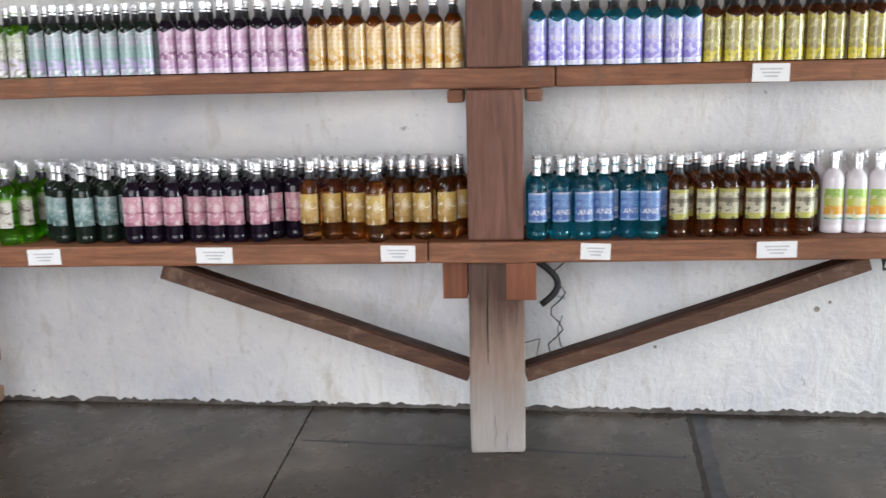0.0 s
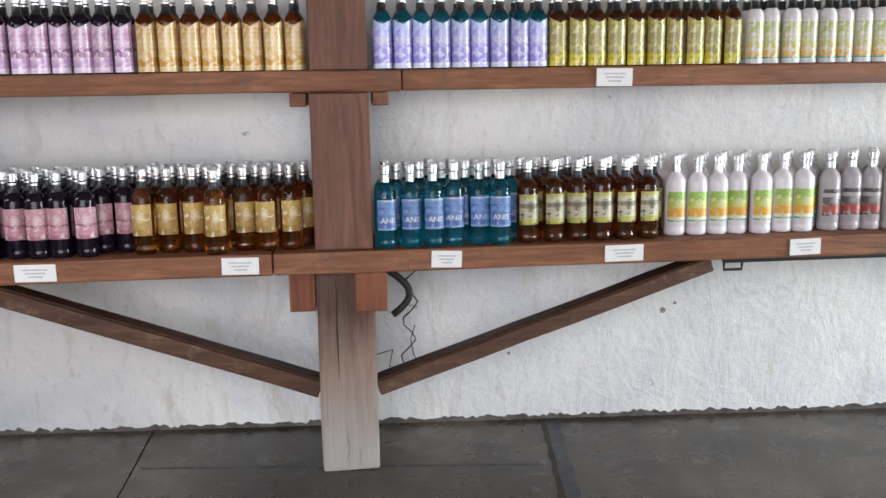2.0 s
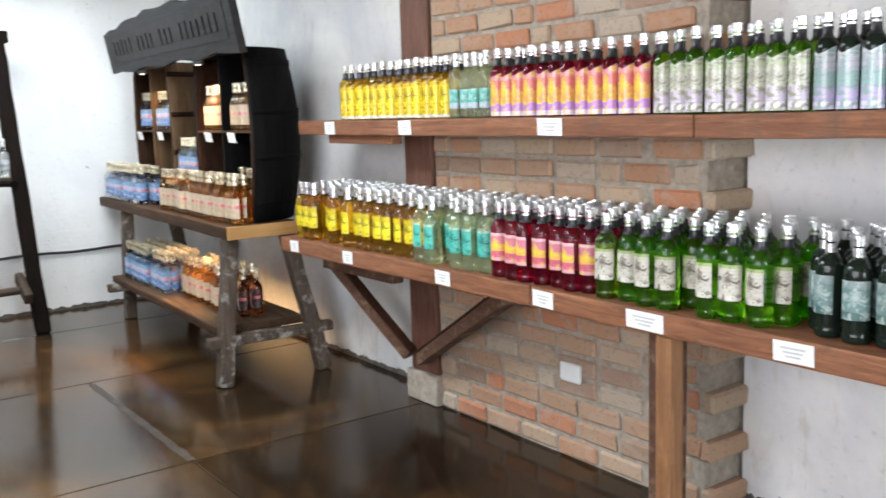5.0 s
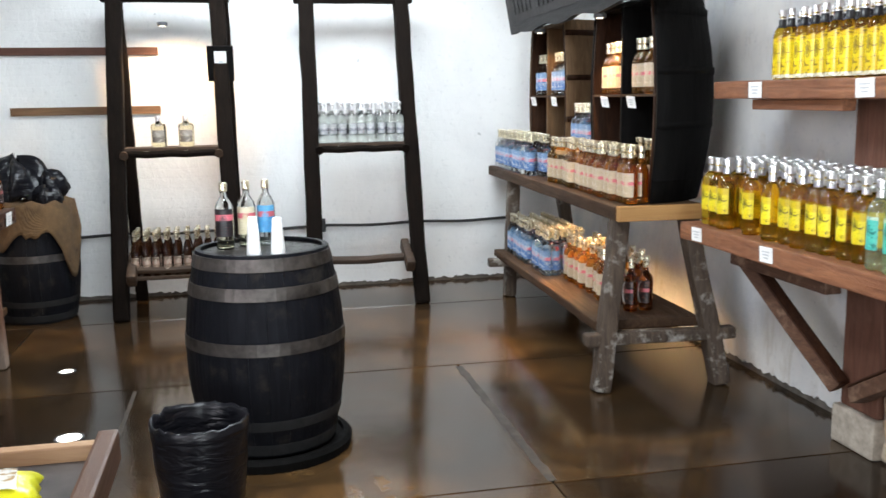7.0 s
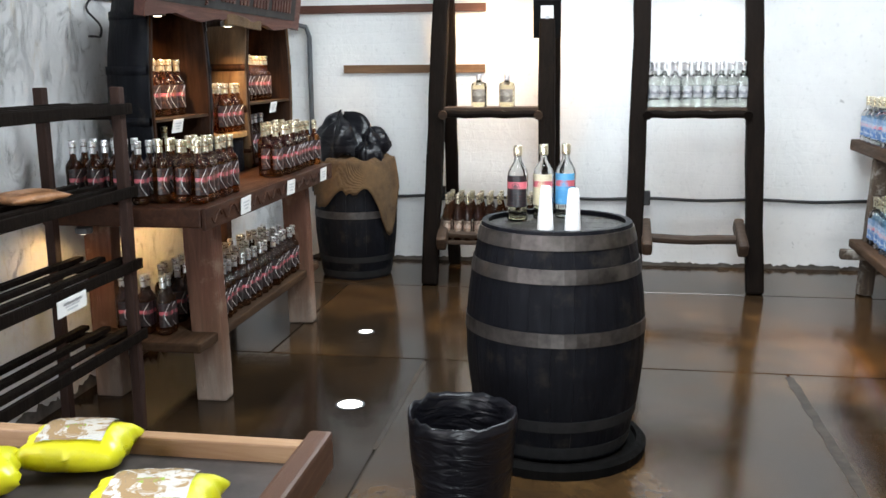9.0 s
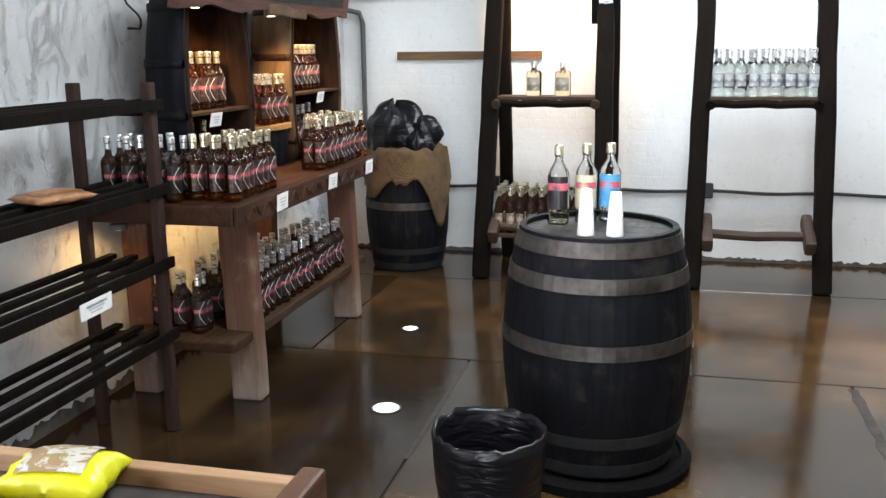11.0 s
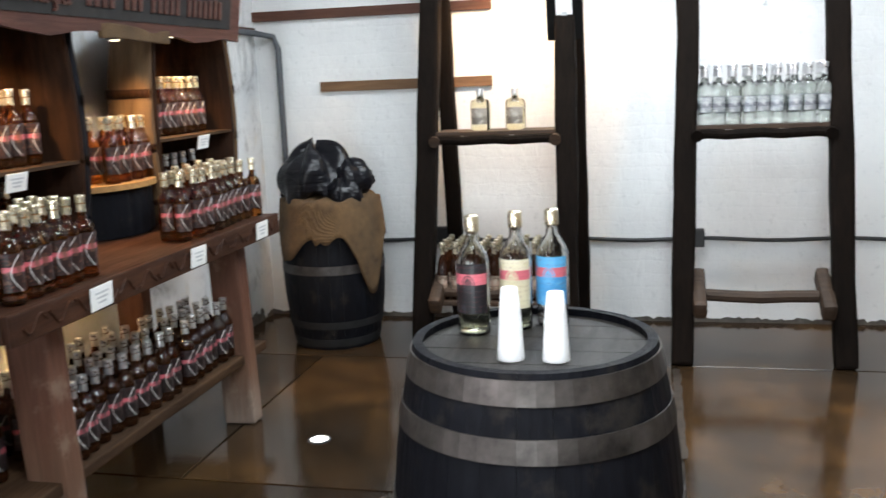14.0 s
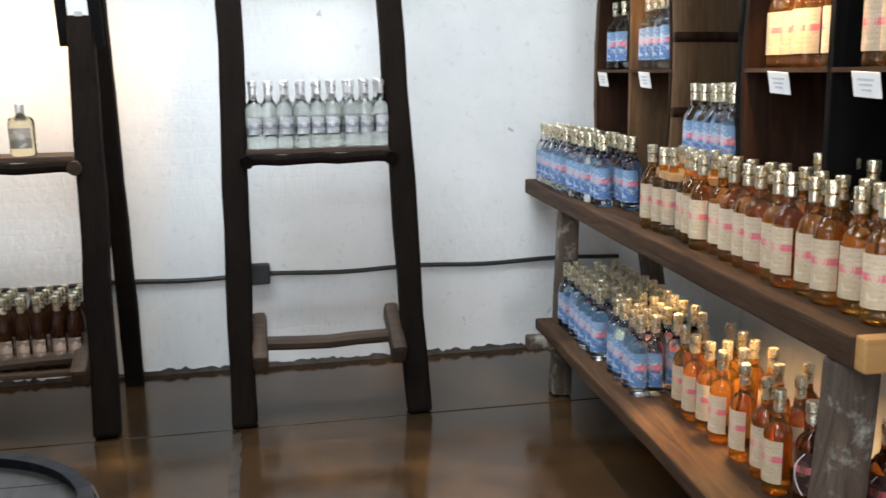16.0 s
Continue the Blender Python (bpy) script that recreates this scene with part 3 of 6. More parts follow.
part("bearer", boxed(0.035, 0.150, -0.122, -0.112, SH_BOT - 0.145, SH_BOT - 0.002, 0.004), BEARER_WOOD, post, "short reddish board nailed on the post")
for cx, z0, z1, cw in ((-0.035, 0.36, 0.745, 0.0024), (0.075, 0.50, 0.60, 0.0012), (-0.01, 0.02, 0.16, 0.0007), (0.035, 0.015, 0.09, 0.0006)):
    part("crack", tube([(cx + 0.010 * noise.noise(Vector((k * 0.8, cx * 50, 0))), -0.1065, z0 + (z1 - z0) * k / 8) for k in range(9)], lambda q, cw=cw: cw * (0.25 + math.sin(math.pi * q)), 5), CARVED, post)
for x in (-0.148, 0.148):
    part("upper_bearer", boxed(x - 0.03, x + 0.03, 0.0, 0.25, UP_BOT - 0.05, UP_BOT - 0.002, 0.006), SHELF_WOOD, post)


def brace(p, q, w, h, label):
    t = thing("brace", (0, 0, 0), label, "brace", "braces under the lower shelf")
    part("timber", beam(bmesh.new(), p, q, w, h, 0.006, rough=0.004, cuts=6), BRACE_WOOD, t)
    d = (Vector(q) - Vector(p)).normalized()
    up = Vector((-d.z, 0, d.x)).normalized()
    up = up if up.z > 0 else -up
    # dark strip stands in for the shelf's shade on the top face
    lift = up * (h / 2 + 0.006)
    part("top_shade", beam(bmesh.new(), Vector(p) + lift + d * 0.03, Vector(q) + lift - d * 0.005, w, 0.010, 0.003, rough=0.003, cuts=6), TABLE_WOOD, t, "dark strip standing in for shade along the top")
    return t


brace((-1.07, 4.90, 0.733), (0.125, 4.90, 0.308), 0.08, 0.062, "slanting brown timber brace under the shelf")
brace((1.62, 4.90, 0.733), (0.342, 4.90, 0.300), 0.08, 0.056, "slanting brown timber brace under the shelf")
brace((-2.93, 4.95, 0.735), (-3.84, 5.13, 0.25), 0.07, 0.062, "slanting brown timber brace by the brick pier")
brace((-4.42, 4.95, 0.735), (-3.95, 5.13, 0.25), 0.07, 0.062, "slanting brown timber brace by the brick pier")

# black bar stands in for the shadow gap under the shelf; the hook is metal
iron = thing("shelf_gap_bar", (0, 0, 0), "black bar for the shadow gap under the shelf edge, with a hook", "angle iron")
part("bar", boxed(1.66, 3.3, SH_Y + 0.045, SH_Y + 0.075, SH_BOT - 0.022, SH_BOT - 0.002, 0.002), CABLE, iron)
part("hook", tube([(1.665, 4.86, 0.742), (1.665, 4.86, 0.712), (1.735, 4.86, 0.712), (1.735, 4.86, 0.742)], 0.006, 6), CABLE, iron)

leg = thing("trestle_support", (-1.98, 4.86, 0), "two orange-brown boards standing under the shelf", "support")
part("board", boxed(-0.035, 0.030, -0.050, 0.015, 0.0, SH_BOT - 0.002, 0.006), LEG_WOOD, leg)
part("side_board", boxed(-0.098, -0.039, -0.012, 0.12, 0.0, SH_BOT - 0.002, 0.006), BRACE_WOOD, leg, "darker board beside it")

cpost = thing("corner_post", (-3.895, 5.255, 0), "brown timber post at the end of the bricks", "post")
part("foot_block", boxed(-0.135, 0.135, -0.10, 0.08, 0, 0.16, 0.015), MORTAR, cpost, "grey cement foot")
part("timber", boxed(-0.115, 0.115, -0.075, 0.075, 0.16, ZC, 0.012), POST_WOOD, cpost)
part("cleat", boxed(-0.50, 0.115, -0.30, -0.24, UP_BOT - 0.045, UP_BOT - 0.002, 0.006), SHELF_WOOD, cpost, "cleat under the upper shelf")
part("lower_cleat", boxed(-0.60, 0.10, -0.32, -0.25, SH_BOT - 0.09, SH_BOT - 0.002, 0.006), BRACE_WOOD, cpost, "bearer under the lower shelf")

# ---- ladder racks on the west wall ----


def ladder_rack(y0, y1, back_legs, label):
    t = thing("ladder_rack", (0, 0, 0), label, "rack", "ladder racks on the west wall")
    top = 2.16
    w = 0.105

    def at(z):
        return -7.03 - 0.46 * z / top

    for y, s in ((y0 + w / 2, 1), (y1 - w / 2, -1)):
        bm = bmesh.new()
        beam(bm, (at(0), y - 0.02 * s, 0.0), (at(top), y + 0.015 * s, top), w, 0.085, 0.016, (1, 0, 0), 0.010, 10)
        part("post", bm, RACK_WOOD, t)
        if back_legs:
            part("back_leg", beam(bmesh.new(), (-7.70, y + 0.045, 0.0), (at(top) - 0.07, y + 0.02, top - 0.03), 0.085, 0.07, 0.014, (1, 0, 0), 0.010, 10), RACK_WOOD, t)
    part("top_bar", beam(bmesh.new(), (at(top), y0 - 0.02, top - 0.02), (at(top), y1 + 0.02, top - 0.02), 0.09, 0.09, 0.016, rough=0.006, cuts=6), RACK_WOOD, t)
    zs = 1.105
    xs = at(zs)
    part("shelf_rail", tube([(xs + 0.045, y0 + 0.075 + (y1 - y0 - 0.15) * i / 8, zs - 0.02 + 0.004 * math.sin(i * 2.1)) for i in range(9)], 0.024, 10), RACK_WOOD, t, "round pole carrying the shelf")
    part("shelf_board", boxed(xs - 0.20, xs + 0.03, y0 + 0.09, y1 - 0.09, zs, zs + 0.022, 0.005), RUNG_WOOD, t)
    for y in (y0 + 0.10, y1 - 0.10):
        part("shelf_arm", tube([(xs + 0.075, y, zs - 0.026), (xs + 0.06, y, zs - 0.022), (xs - 0.05, y, zs - 0.018), (xs - 0.26, y, zs - 0.02)], lambda q: 0.030 - 0.008 * q, 9), RACK_WOOD if not back_legs else RUNG_WOOD, t, "rough pole end under the shelf")
    zr = 0.30
    xr = at(zr)
    part("rung", tube([(xr - 0.02, y0 + 0.03 + (y1 - y0 - 0.06) * i / 6, zr + 0.02 + 0.005 * math.sin(i * 1.7)) for i in range(7)], 0.030, 10), RUNG_WOOD, t)
    for y in (y0 + 0.115, y1 - 0.115):
        part("rung_arm", beam(bmesh.new(), (xr + 0.11, y, zr - 0.03), (xr - 0.16, y, zr + 0.10), 0.065, 0.09, 0.022, rough=0.006, cuts=3), RUNG_WOOD, t, "short worn arm with a rounded end")
    return t


rack_a = ladder_rack(1.95, 2.76, True, "tarred wooden ladder rack holding small bottles")
part("low_shelf", boxed(-7.36, -7.06, 2.03, 2.68, 0.262, 0.285, 0.005), RUNG_WOOD, rack_a)
ladder_rack(3.235, 4.035, False, "tarred wooden ladder rack holding clear bottles")

# ---- bench on the north side ----
ON_BENCH = pose(-7.74, 4.68, 0, 0, 0, -2.6) @ pose(7.74, -4.68, 0)
bench = thing("display_bench", ON_BENCH, "rustic two-tier plank bench on splayed legs", "bench")
B_TOP = 0.90
part("top_plank", beam(bmesh.new(), (-7.74, 4.90, B_TOP - 0.035), (-4.90, 4.90, B_TOP - 0.035), 0.44, 0.07, 0.008, rough=0.004, cuts=12), BENCH_WOOD, bench)
part("end_cap", boxed(-4.90, -4.86, 4.685, 5.115, B_TOP - 0.072, B_TOP + 0.002, 0.006), BENCH_END, bench, "pale sawn end of the top plank")
part("lower_plank", beam(bmesh.new(), (-7.20, 4.87, 0.305), (-4.93, 4.87, 0.305), 0.54, 0.05, 0.010, rough=0.006, cuts=12), BENCH_WOOD, bench, "waney lower plank")
for x, dx, feet in ((-4.97, 0.12, ((4.60, 4.73), (5.22, 5.08))), (-7.16, 0.06, ((4.69, 4.74), (5.20, 5.08)))):
    for y0, y1 in feet:
        part("leg", beam(bmesh.new(), (x + dx, y0, 0.0), (x, y1, B_TOP - 0.07), 0.085, 0.095, 0.016, (1, 0, 0), 0.007, 6), BENCH_LEG, bench, "splayed leg with flaking white paint")
    part("cross_bar", beam(bmesh.new(), (x + 0.09, 4.53, 0.255), (x + 0.09, 5.30, 0.255), 0.075, 0.06, 0.012, rough=0.006, cuts=4), BENCH_LEG, bench)

# ---- table on the south side ----
table = thing("display_table", (0, 0, 0), "heavy dark wooden two-tier display table with a carved edge", "table")
T_TOP = 0.86
part("tabletop", beam(bmesh.new(), (-6.30, 1.21, T_TOP - 0.04), (-4.56, 1.21, T_TOP - 0.04), 0.66, 0.075, 0.008, rough=0.003, cuts=10), TABLE_WOOD, table)
edge = part("carved_edge", boxed(-6.30, -4.56, 1.541, 1.560, T_TOP - 0.085, T_TOP, 0.005), TABLE_WOOD, table, "front edge with carved scrolls")
for i in range(15):
    x = -4.66 - 0.112 * i
    part("scroll", tube([(x - 0.05 + 0.1 * k / 10, 1.562, T_TOP - 0.043 + 0.022 * math.sin(k * 0.63 + i)) for k in range(11)], 0.004, 5), TABLE_WOOD, edge)
for x in (-4.84, -6.07):
    part("front_leg", beam(bmesh.new(), (x, 1.435, 0.0), (x + 0.01, 1.42, T_TOP - 0.08), 0.085, 0.135, 0.012, (0, 1, 0), 0.005, 6), TABLE_LEG, table, "broad plank leg paler at the foot")
    part("back_leg", beam(bmesh.new(), (x, 0.97, 0.0), (x, 0.97, T_TOP - 0.08), 0.085, 0.12, 0.012, (0, 1, 0), 0.005, 6), TABLE_LEG, table)
part("lower_shelf_board", beam(bmesh.new(), (-6.26, 1.23, 0.285), (-4.62, 1.23, 0.285), 0.50, 0.04, 0.008, rough=0.004, cuts=8), BENCH_WOOD, table)

# ---- half-barrel displays ----


def half_barrel(bm_profile, facing, seg=18):
    """Half of a barrel's shell with thickness, open towards facing (+1 or -1 along y)."""
    bm = bmesh.new()
    grid = []
    for r, z in bm_profile:
        row = []
        for i in range(seg + 1):
            a = math.pi * i / seg
            row.append((bm.verts.new((r * math.cos(a), -facing * r * 0.92 * math.sin(a), z)), bm.verts.new(((r - 0.028) * math.cos(a), -facing * (r - 0.028) * 0.92 * math.sin(a), z))))
        grid.append(row)
    for a, b in zip(grid, grid[1:]):
        for i in range(seg):
            bm.faces.new((a[i][0], a[i + 1][0], b[i + 1][0], b[i][0]))
            bm.faces.new((a[i + 1][1], a[i][1], b[i][1], b[i + 1][1]))
        for i in (0, seg):
            bm.faces.new((a[i][0], b[i][0], b[i][1], a[i][1]))
    for row in (grid[0], grid[-1]):
        for i in range(seg):
            bm.faces.new((row[i][0], row[i][1], row[i + 1][1], row[i + 1][0]))
    bmesh.ops.recalc_face_normals(bm, faces=bm.faces)
    return bm


def half_disc(r, z0, z1, facing, seg=18, shrink=0.90):
    bm = bmesh.new()
    pts = [(r * math.cos(math.pi * i / seg), -facing * r * shrink * math.sin(math.pi * i / seg)) for i in range(seg + 1)]
    a = [bm.verts.new((x, y, z0)) for x, y in pts]
    b = [bm.verts.new((x, y, z1)) for x, y in pts]
    bm.faces.new(a)
    bm.faces.new(list(reversed(b)))
    for i in range(seg + 1):
        j = (i + 1) % (seg + 1)
        bm.faces.new((a[i], a[j], b[j], b[i]))
    bmesh.ops.recalc_face_normals(bm, faces=bm.faces)
    return bm


def half_barrel_display(x, y, z, r, h, facing, shelf, outer, divider, label):
    t = thing("half_barrel_display", (ON_BENCH if y > 3 else Matrix()) @ pose(x, y, z), label, "display shelf", "half-barrel displays")
    prof = [(r * (0.86 + 0.14 * math.sin(math.pi * k / 8)), h * k / 8) for k in range(9)]
    part("shell", half_barrel(prof, facing), outer, t, smooth=True)
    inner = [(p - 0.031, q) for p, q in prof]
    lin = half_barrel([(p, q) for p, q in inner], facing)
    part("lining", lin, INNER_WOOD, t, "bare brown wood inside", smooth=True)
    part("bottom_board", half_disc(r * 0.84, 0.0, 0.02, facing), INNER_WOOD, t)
    part("head_board", half_disc(r * 0.84, h - 0.03, h - 0.005, facing), outer, t)
    part("glass_shelf", half_disc(r * 0.93, shelf - z - 0.012, shelf - z, facing), BENCH_WOOD, t, "thin shelf board")
    for q in (0.10, 0.36, 0.62, 0.90):
        rr = r * (0.86 + 0.14 * math.sin(math.pi * q)) + 0.004
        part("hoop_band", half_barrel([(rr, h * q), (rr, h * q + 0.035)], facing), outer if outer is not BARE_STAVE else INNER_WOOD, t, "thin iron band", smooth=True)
    if divider:
        part("divider", boxed(-0.012, 0.012, min(0, -facing * r * 0.55), max(0, -facing * r * 0.55), 0.02, h - 0.03, 0.003), outer, t)
    return t


half_barrel_display(-5.17, 1.215, T_TOP + 0.002, 0.33, 0.80, 1, 1.175, STAVE, False, "upright half barrel with a lit bottle shelf inside")
half_barrel_display(-6.31, 1.215, T_TOP + 0.002, 0.385, 0.82, 1, 1.205, BARE_STAVE, False, "upright half barrel with a lit bottle shelf inside")
half_barrel_display(-6.86, 4.90, B_TOP + 0.002, 0.47, 1.00, -1, 1.43, BARE_STAVE, True, "brown half barrel with bottles on its shelf")
half_barrel_display(-5.38, 4.88, B_TOP + 0.002, 0.50, 1.00, -1, 1.43, BLACK_WOOD, True, "black half barrel with bottles on its shelf")


def tub(x, y, z, r, h, facing, label):
    t = thing("half_tub", (ON_BENCH if y > 3 else Matrix()) @ pose(x, y, z), label, "display stand", "half tubs between the half barrels")
    part("tub_shell", half_disc(r * 0.92, 0.0, h - 0.022, facing, 18, 0.9), STAVE, t)
    part("tub_top", half_disc(r, h - 0.022, h, facing, 18, 0.9), BENCH_END, t, "pale wooden top")
    return t


tub(-5.80, 0.98, T_TOP + 0.002, 0.29, 0.20, -1, "dark half tub with a pale top")
tub(-6.10, 5.02, B_TOP + 0.002, 0.30, 0.20, 1, "dark half tub between the half barrels")


def carved_sign(x0, x1, y, z, h, tilt, material, letters, label, facing, word="", gaps=()):
    t = thing("carved_sign", (ON_BENCH if y > 3 else Matrix()) @ pose((x0 + x1) / 2, y, z, tilt, 0, 0), label, "sign")
    w = x1 - x0
    bm = bmesh.new()
    n = 14
    top = [(-w / 2 + w * k / n, h * (0.80 + 0.20 * math.sin(math.pi * k / n)) + 0.012 * math.sin(k * 2.3)) for k in range(n + 1)]
    low = [(-w / 2 + w * k / n, 0.014 * math.sin(k * 1.7)) for k in range(n + 1)]
    fa = [[bm.verts.new((px, yy, pz)) for px, pz in low + list(reversed(top))] for yy in (-0.022, 0.022)]
    bm.faces.new(fa[0])
    bm.faces.new(list(reversed(fa[1])))
    m = len(fa[0])
    for i in range(m):
        bm.faces.new((fa[0][i], fa[0][(i + 1) % m], fa[1][(i + 1) % m], fa[1][i]))
    bmesh.ops.recalc_face_normals(bm, faces=bm.faces)
    part("board", bm, material, t)
    yy = 0.023 * facing
    part("inset_panel", boxed(-w / 2 + 0.10, w / 2 - 0.10, min(yy, yy + 0.003 * facing), max(yy, yy + 0.003 * facing), h * 0.20, h * 0.76, 0.001), CARVED, t, "darker sunk panel")
    if word:
        cu = bpy.data.curves.new("lettering", "FONT")
        cu.body, cu.size, cu.resolution_u, cu.extrude = word, h * 0.50, 3, 0.004
        tmp = bpy.data.objects.new("lettering", cu)
        me = bpy.data.meshes.new_from_object(tmp)
        bpy.data.objects.remove(tmp)
        for v in me.vertices:
            v.co = (w / 2 - 0.20 - v.co.x, yy + 0.007 * facing + v.co.z, h * 0.33 + v.co.y)
        me.materials.clear()
        me.materials.append(material)
        ob = new("lettering", me)
        ob.parent = t
    rnd = random.Random(7)
    pos = (0.72 if word else 0.20)
    step = (w - pos - 0.18) / letters
    for i in range(letters):
        if i not in gaps:
            hh = h * (0.26 + 0.05 * rnd.random())
            x = (w / 2 - pos) * facing
            x0, x1 = sorted((x, x - step * 0.60 * facing))
            part("carved_mark", boxed(x0, x1, min(yy + 0.003 * facing, yy + 0.011 * facing), max(yy + 0.003 * facing, yy + 0.011 * facing), h * 0.34, h * 0.34 + hh, 0.004), material, t)
        pos += step
    return t


carved_sign(-6.60, -4.70, 1.275, 1.598, 0.26, -8, SIGN_DARK, 22, "red-brown carved wooden sign board over the half barrels", 1, "Cachaça", (4, 8, 14))
carved_sign(-7.30, -4.72, 4.78, 1.865, 0.36, 10, SIGN_BLACK, 22, "black carved wooden sign board over the half barrels", -1, "", (5, 10, 14))
part("drape", beam(bmesh.new(), (-5.98, 1.29, 1.60), (-5.52, 1.29, 1.605), 0.02, 0.05, 0.006, rough=0.012, cuts=8), BURLAP, None)
tagged(bpy.data.objects["drape"], "strip of twisted burlap under the sign", "burlap strip")


def small_lamp(x, y, z, tx, ty, tz, energy, label, cone=115):
    t = thing("puck_lamp", (x, y, z), label, "lamp", "small lamps of the displays")
    part("housing", lathe([(0.0305, 0.0), (0.034, 0.004), (0.034, 0.022), (0.028, 0.026)], 16), PIPE, t)
    part("lens", lathe([(0.017, -0.003), (0.017, -0.0005)], 16), LAMP_GLOW, t, "glowing round lens")
    spot_lamp("display_lamp", (x, y, z - 0.02), (tx, ty, tz), energy, WARM, cone, 0.025)


small_lamp(-7.42, 2.33, 1.935, -7.66, 2.36, 0.9, 38, "small round lamp under the rack's top", 150)
small_lamp(-5.03, 1.19, 1.60, -5.17, 1.05, 1.15, 26, "small round lamp under the sign")
small_lamp(-6.25, 1.17, 1.615, -6.30, 1.02, 1.15, 30, "small round lamp under the sign")
small_lamp(-5.72, 1.22, 1.585, -5.80, 1.1, 0.9, 22, "small round lamp under the sign")
small_lamp(-5.55, 4.72, 1.835, -5.48, 4.84, 1.4, 46, "small round lamp in the half barrel")
small_lamp(-6.70, 4.76, 1.835, -6.70, 4.86, 1.4, 10, "small round lamp in the half barrel")
small_lamp(-5.70, 4.76, 0.795, -5.70, 4.78, 0.3, 46, "small round lamp under the bench top")
small_lamp(-6.25, 4.80, 0.795, -6.25, 4.82, 0.3, 40, "small round lamp under the bench top")
small_lamp(-5.40, 1.12, 0.745, -5.5, 0.9, 0.3, 8, "small round lamp under the tabletop", 170)
small_lamp(-4.62, 1.02, 0.745, -4.5, 0.86, 0.3, 3, "small round lamp under the tabletop", 170)

# ---- barrels ----


def barrel(x, y, z, r_head, r_belly, h, label, worn):
    t = thing("barrel", (x, y, z), label, "barrel", "barrels")

    def rad(k):
        return r_head + (r_belly - r_head) * math.sin(math.pi * k) ** 0.9

    staves = 26
    for i in range(staves):
        a0, a1 = 2 * math.pi * (i + 0.006) / staves, 2 * math.pi * (i + 0.994) / staves
        bm = bmesh.new()
        rows = []
        for k in range(11):
            rr, zz = rad(k / 10), h * k / 10
            rows.append([bm.verts.new((q * math.cos(a), q * math.sin(a), zz)) for q in (rr, rr - 0.022) for a in (a0, (a0 + a1) / 2, a1)])
        for u, v in zip(rows, rows[1:]):
            for p, q in ((0, 1), (1, 2), (2, 5), (5, 4), (4, 3), (3, 0)):
                bm.faces.new((u[p], u[q], v[q], v[p]))
        for u in (rows[0], rows[-1]):
            bm.faces.new((u[0], u[1], u[4], u[3]))
            bm.faces.new((u[1], u[2], u[5], u[4]))
        bmesh.ops.recalc_face_normals(bm, faces=bm.faces)
        part("stave", bm, STAVE, t)
    for z0, z1, mat in ((0.02, 0.075, BLACK_IRON), (0.15, 0.20, BLACK_IRON), (0.53, 0.59, worn), (0.79, 0.85, worn), (0.925, 0.985, worn)):
        prof = [(rad(q) + 0.0035, h * q) for q in (z0, (z0 + z1) / 2, z1)]
        prof += [(rad(q) + 0.0005, h * q) for q in (z1, z0)]
        part("hoop", lathe(prof + prof[:1], 48, False, False), mat, t, smooth=False)
    n = 5
    rh = rad(0.965) - 0.024
    for i in range(n):
        x0, x1 = -rh + 2 * rh * i / n + 0.0015, -rh + 2 * rh * (i + 1) / n - 0.0015
        bm = bmesh.new()
        pts = []
        for k in range(9):
            px = x0 + (x1 - x0) * k / 8
            pts.append((px, math.sqrt(max(0.0, rh * rh - px * px))))
        ring = pts + [(px, -py) for px, py in reversed(pts)]
        lo = [bm.verts.new((px, py, h - 0.042)) for px, py in ring]
        hi = [bm.verts.new((px, py, h - 0.018)) for px, py in ring]
        bm.faces.new(lo)
        bm.faces.new(list(reversed(hi)))
        for k in range(len(ring)):
            j = (k + 1) % len(ring)
            bm.faces.new((lo[k], lo[j], hi[j], hi[k]))
        bmesh.ops.remove_doubles(bm, verts=bm.verts, dist=0.0005)
        bmesh.ops.recalc_face_normals(bm, faces=bm.faces)
        part("head_board", bm, HEAD_WOOD, t, "worn barrel head board")
    return t


BX, BY = -4.56, 2.88
barrel(BX, BY, 0.035, 0.265, 0.322, 0.810, "black oak barrel used as a tasting table", HOOP_WORN)
stand = thing("barrel_stand", (BX, BY, 0), "low round dark stand under the barrel", "stand")
part("ring", lathe([(0.30, 0.0), (0.335, 0.0), (0.34, 0.035), (0.325, 0.05), (0.305, 0.05), (0.30, 0.034)], 48, False, False), BLACK_WOOD, stand)
part("plate", lathe([(0.302, 0.002), (0.302, 0.034)], 48), BLACK_WOOD, stand)
barrel(-7.32, 1.43, 0.0, 0.225, 0.275, 0.78, "old dark barrel in the corner under burlap", HOOP)


def cloth_sheet(name, fn, nu, nv, material, label, category, thick=0.004):
    bm = bmesh.new()
    g = [[bm.verts.new(fn(i / nu, j / nv)) for j in range(nv + 1)] for i in range(nu + 1)]
    for i in range(nu):
        for j in range(nv):
            bm.faces.new((g[i][j], g[i + 1][j], g[i + 1][j + 1], g[i][j + 1]))
    bmesh.ops.recalc_face_normals(bm, faces=bm.faces)
    ob = part(name, bm, material, None, smooth=True)
    s = ob.modifiers.new("thickness", "SOLIDIFY")
    s.thickness = thick
    return tagged(ob, label, category)


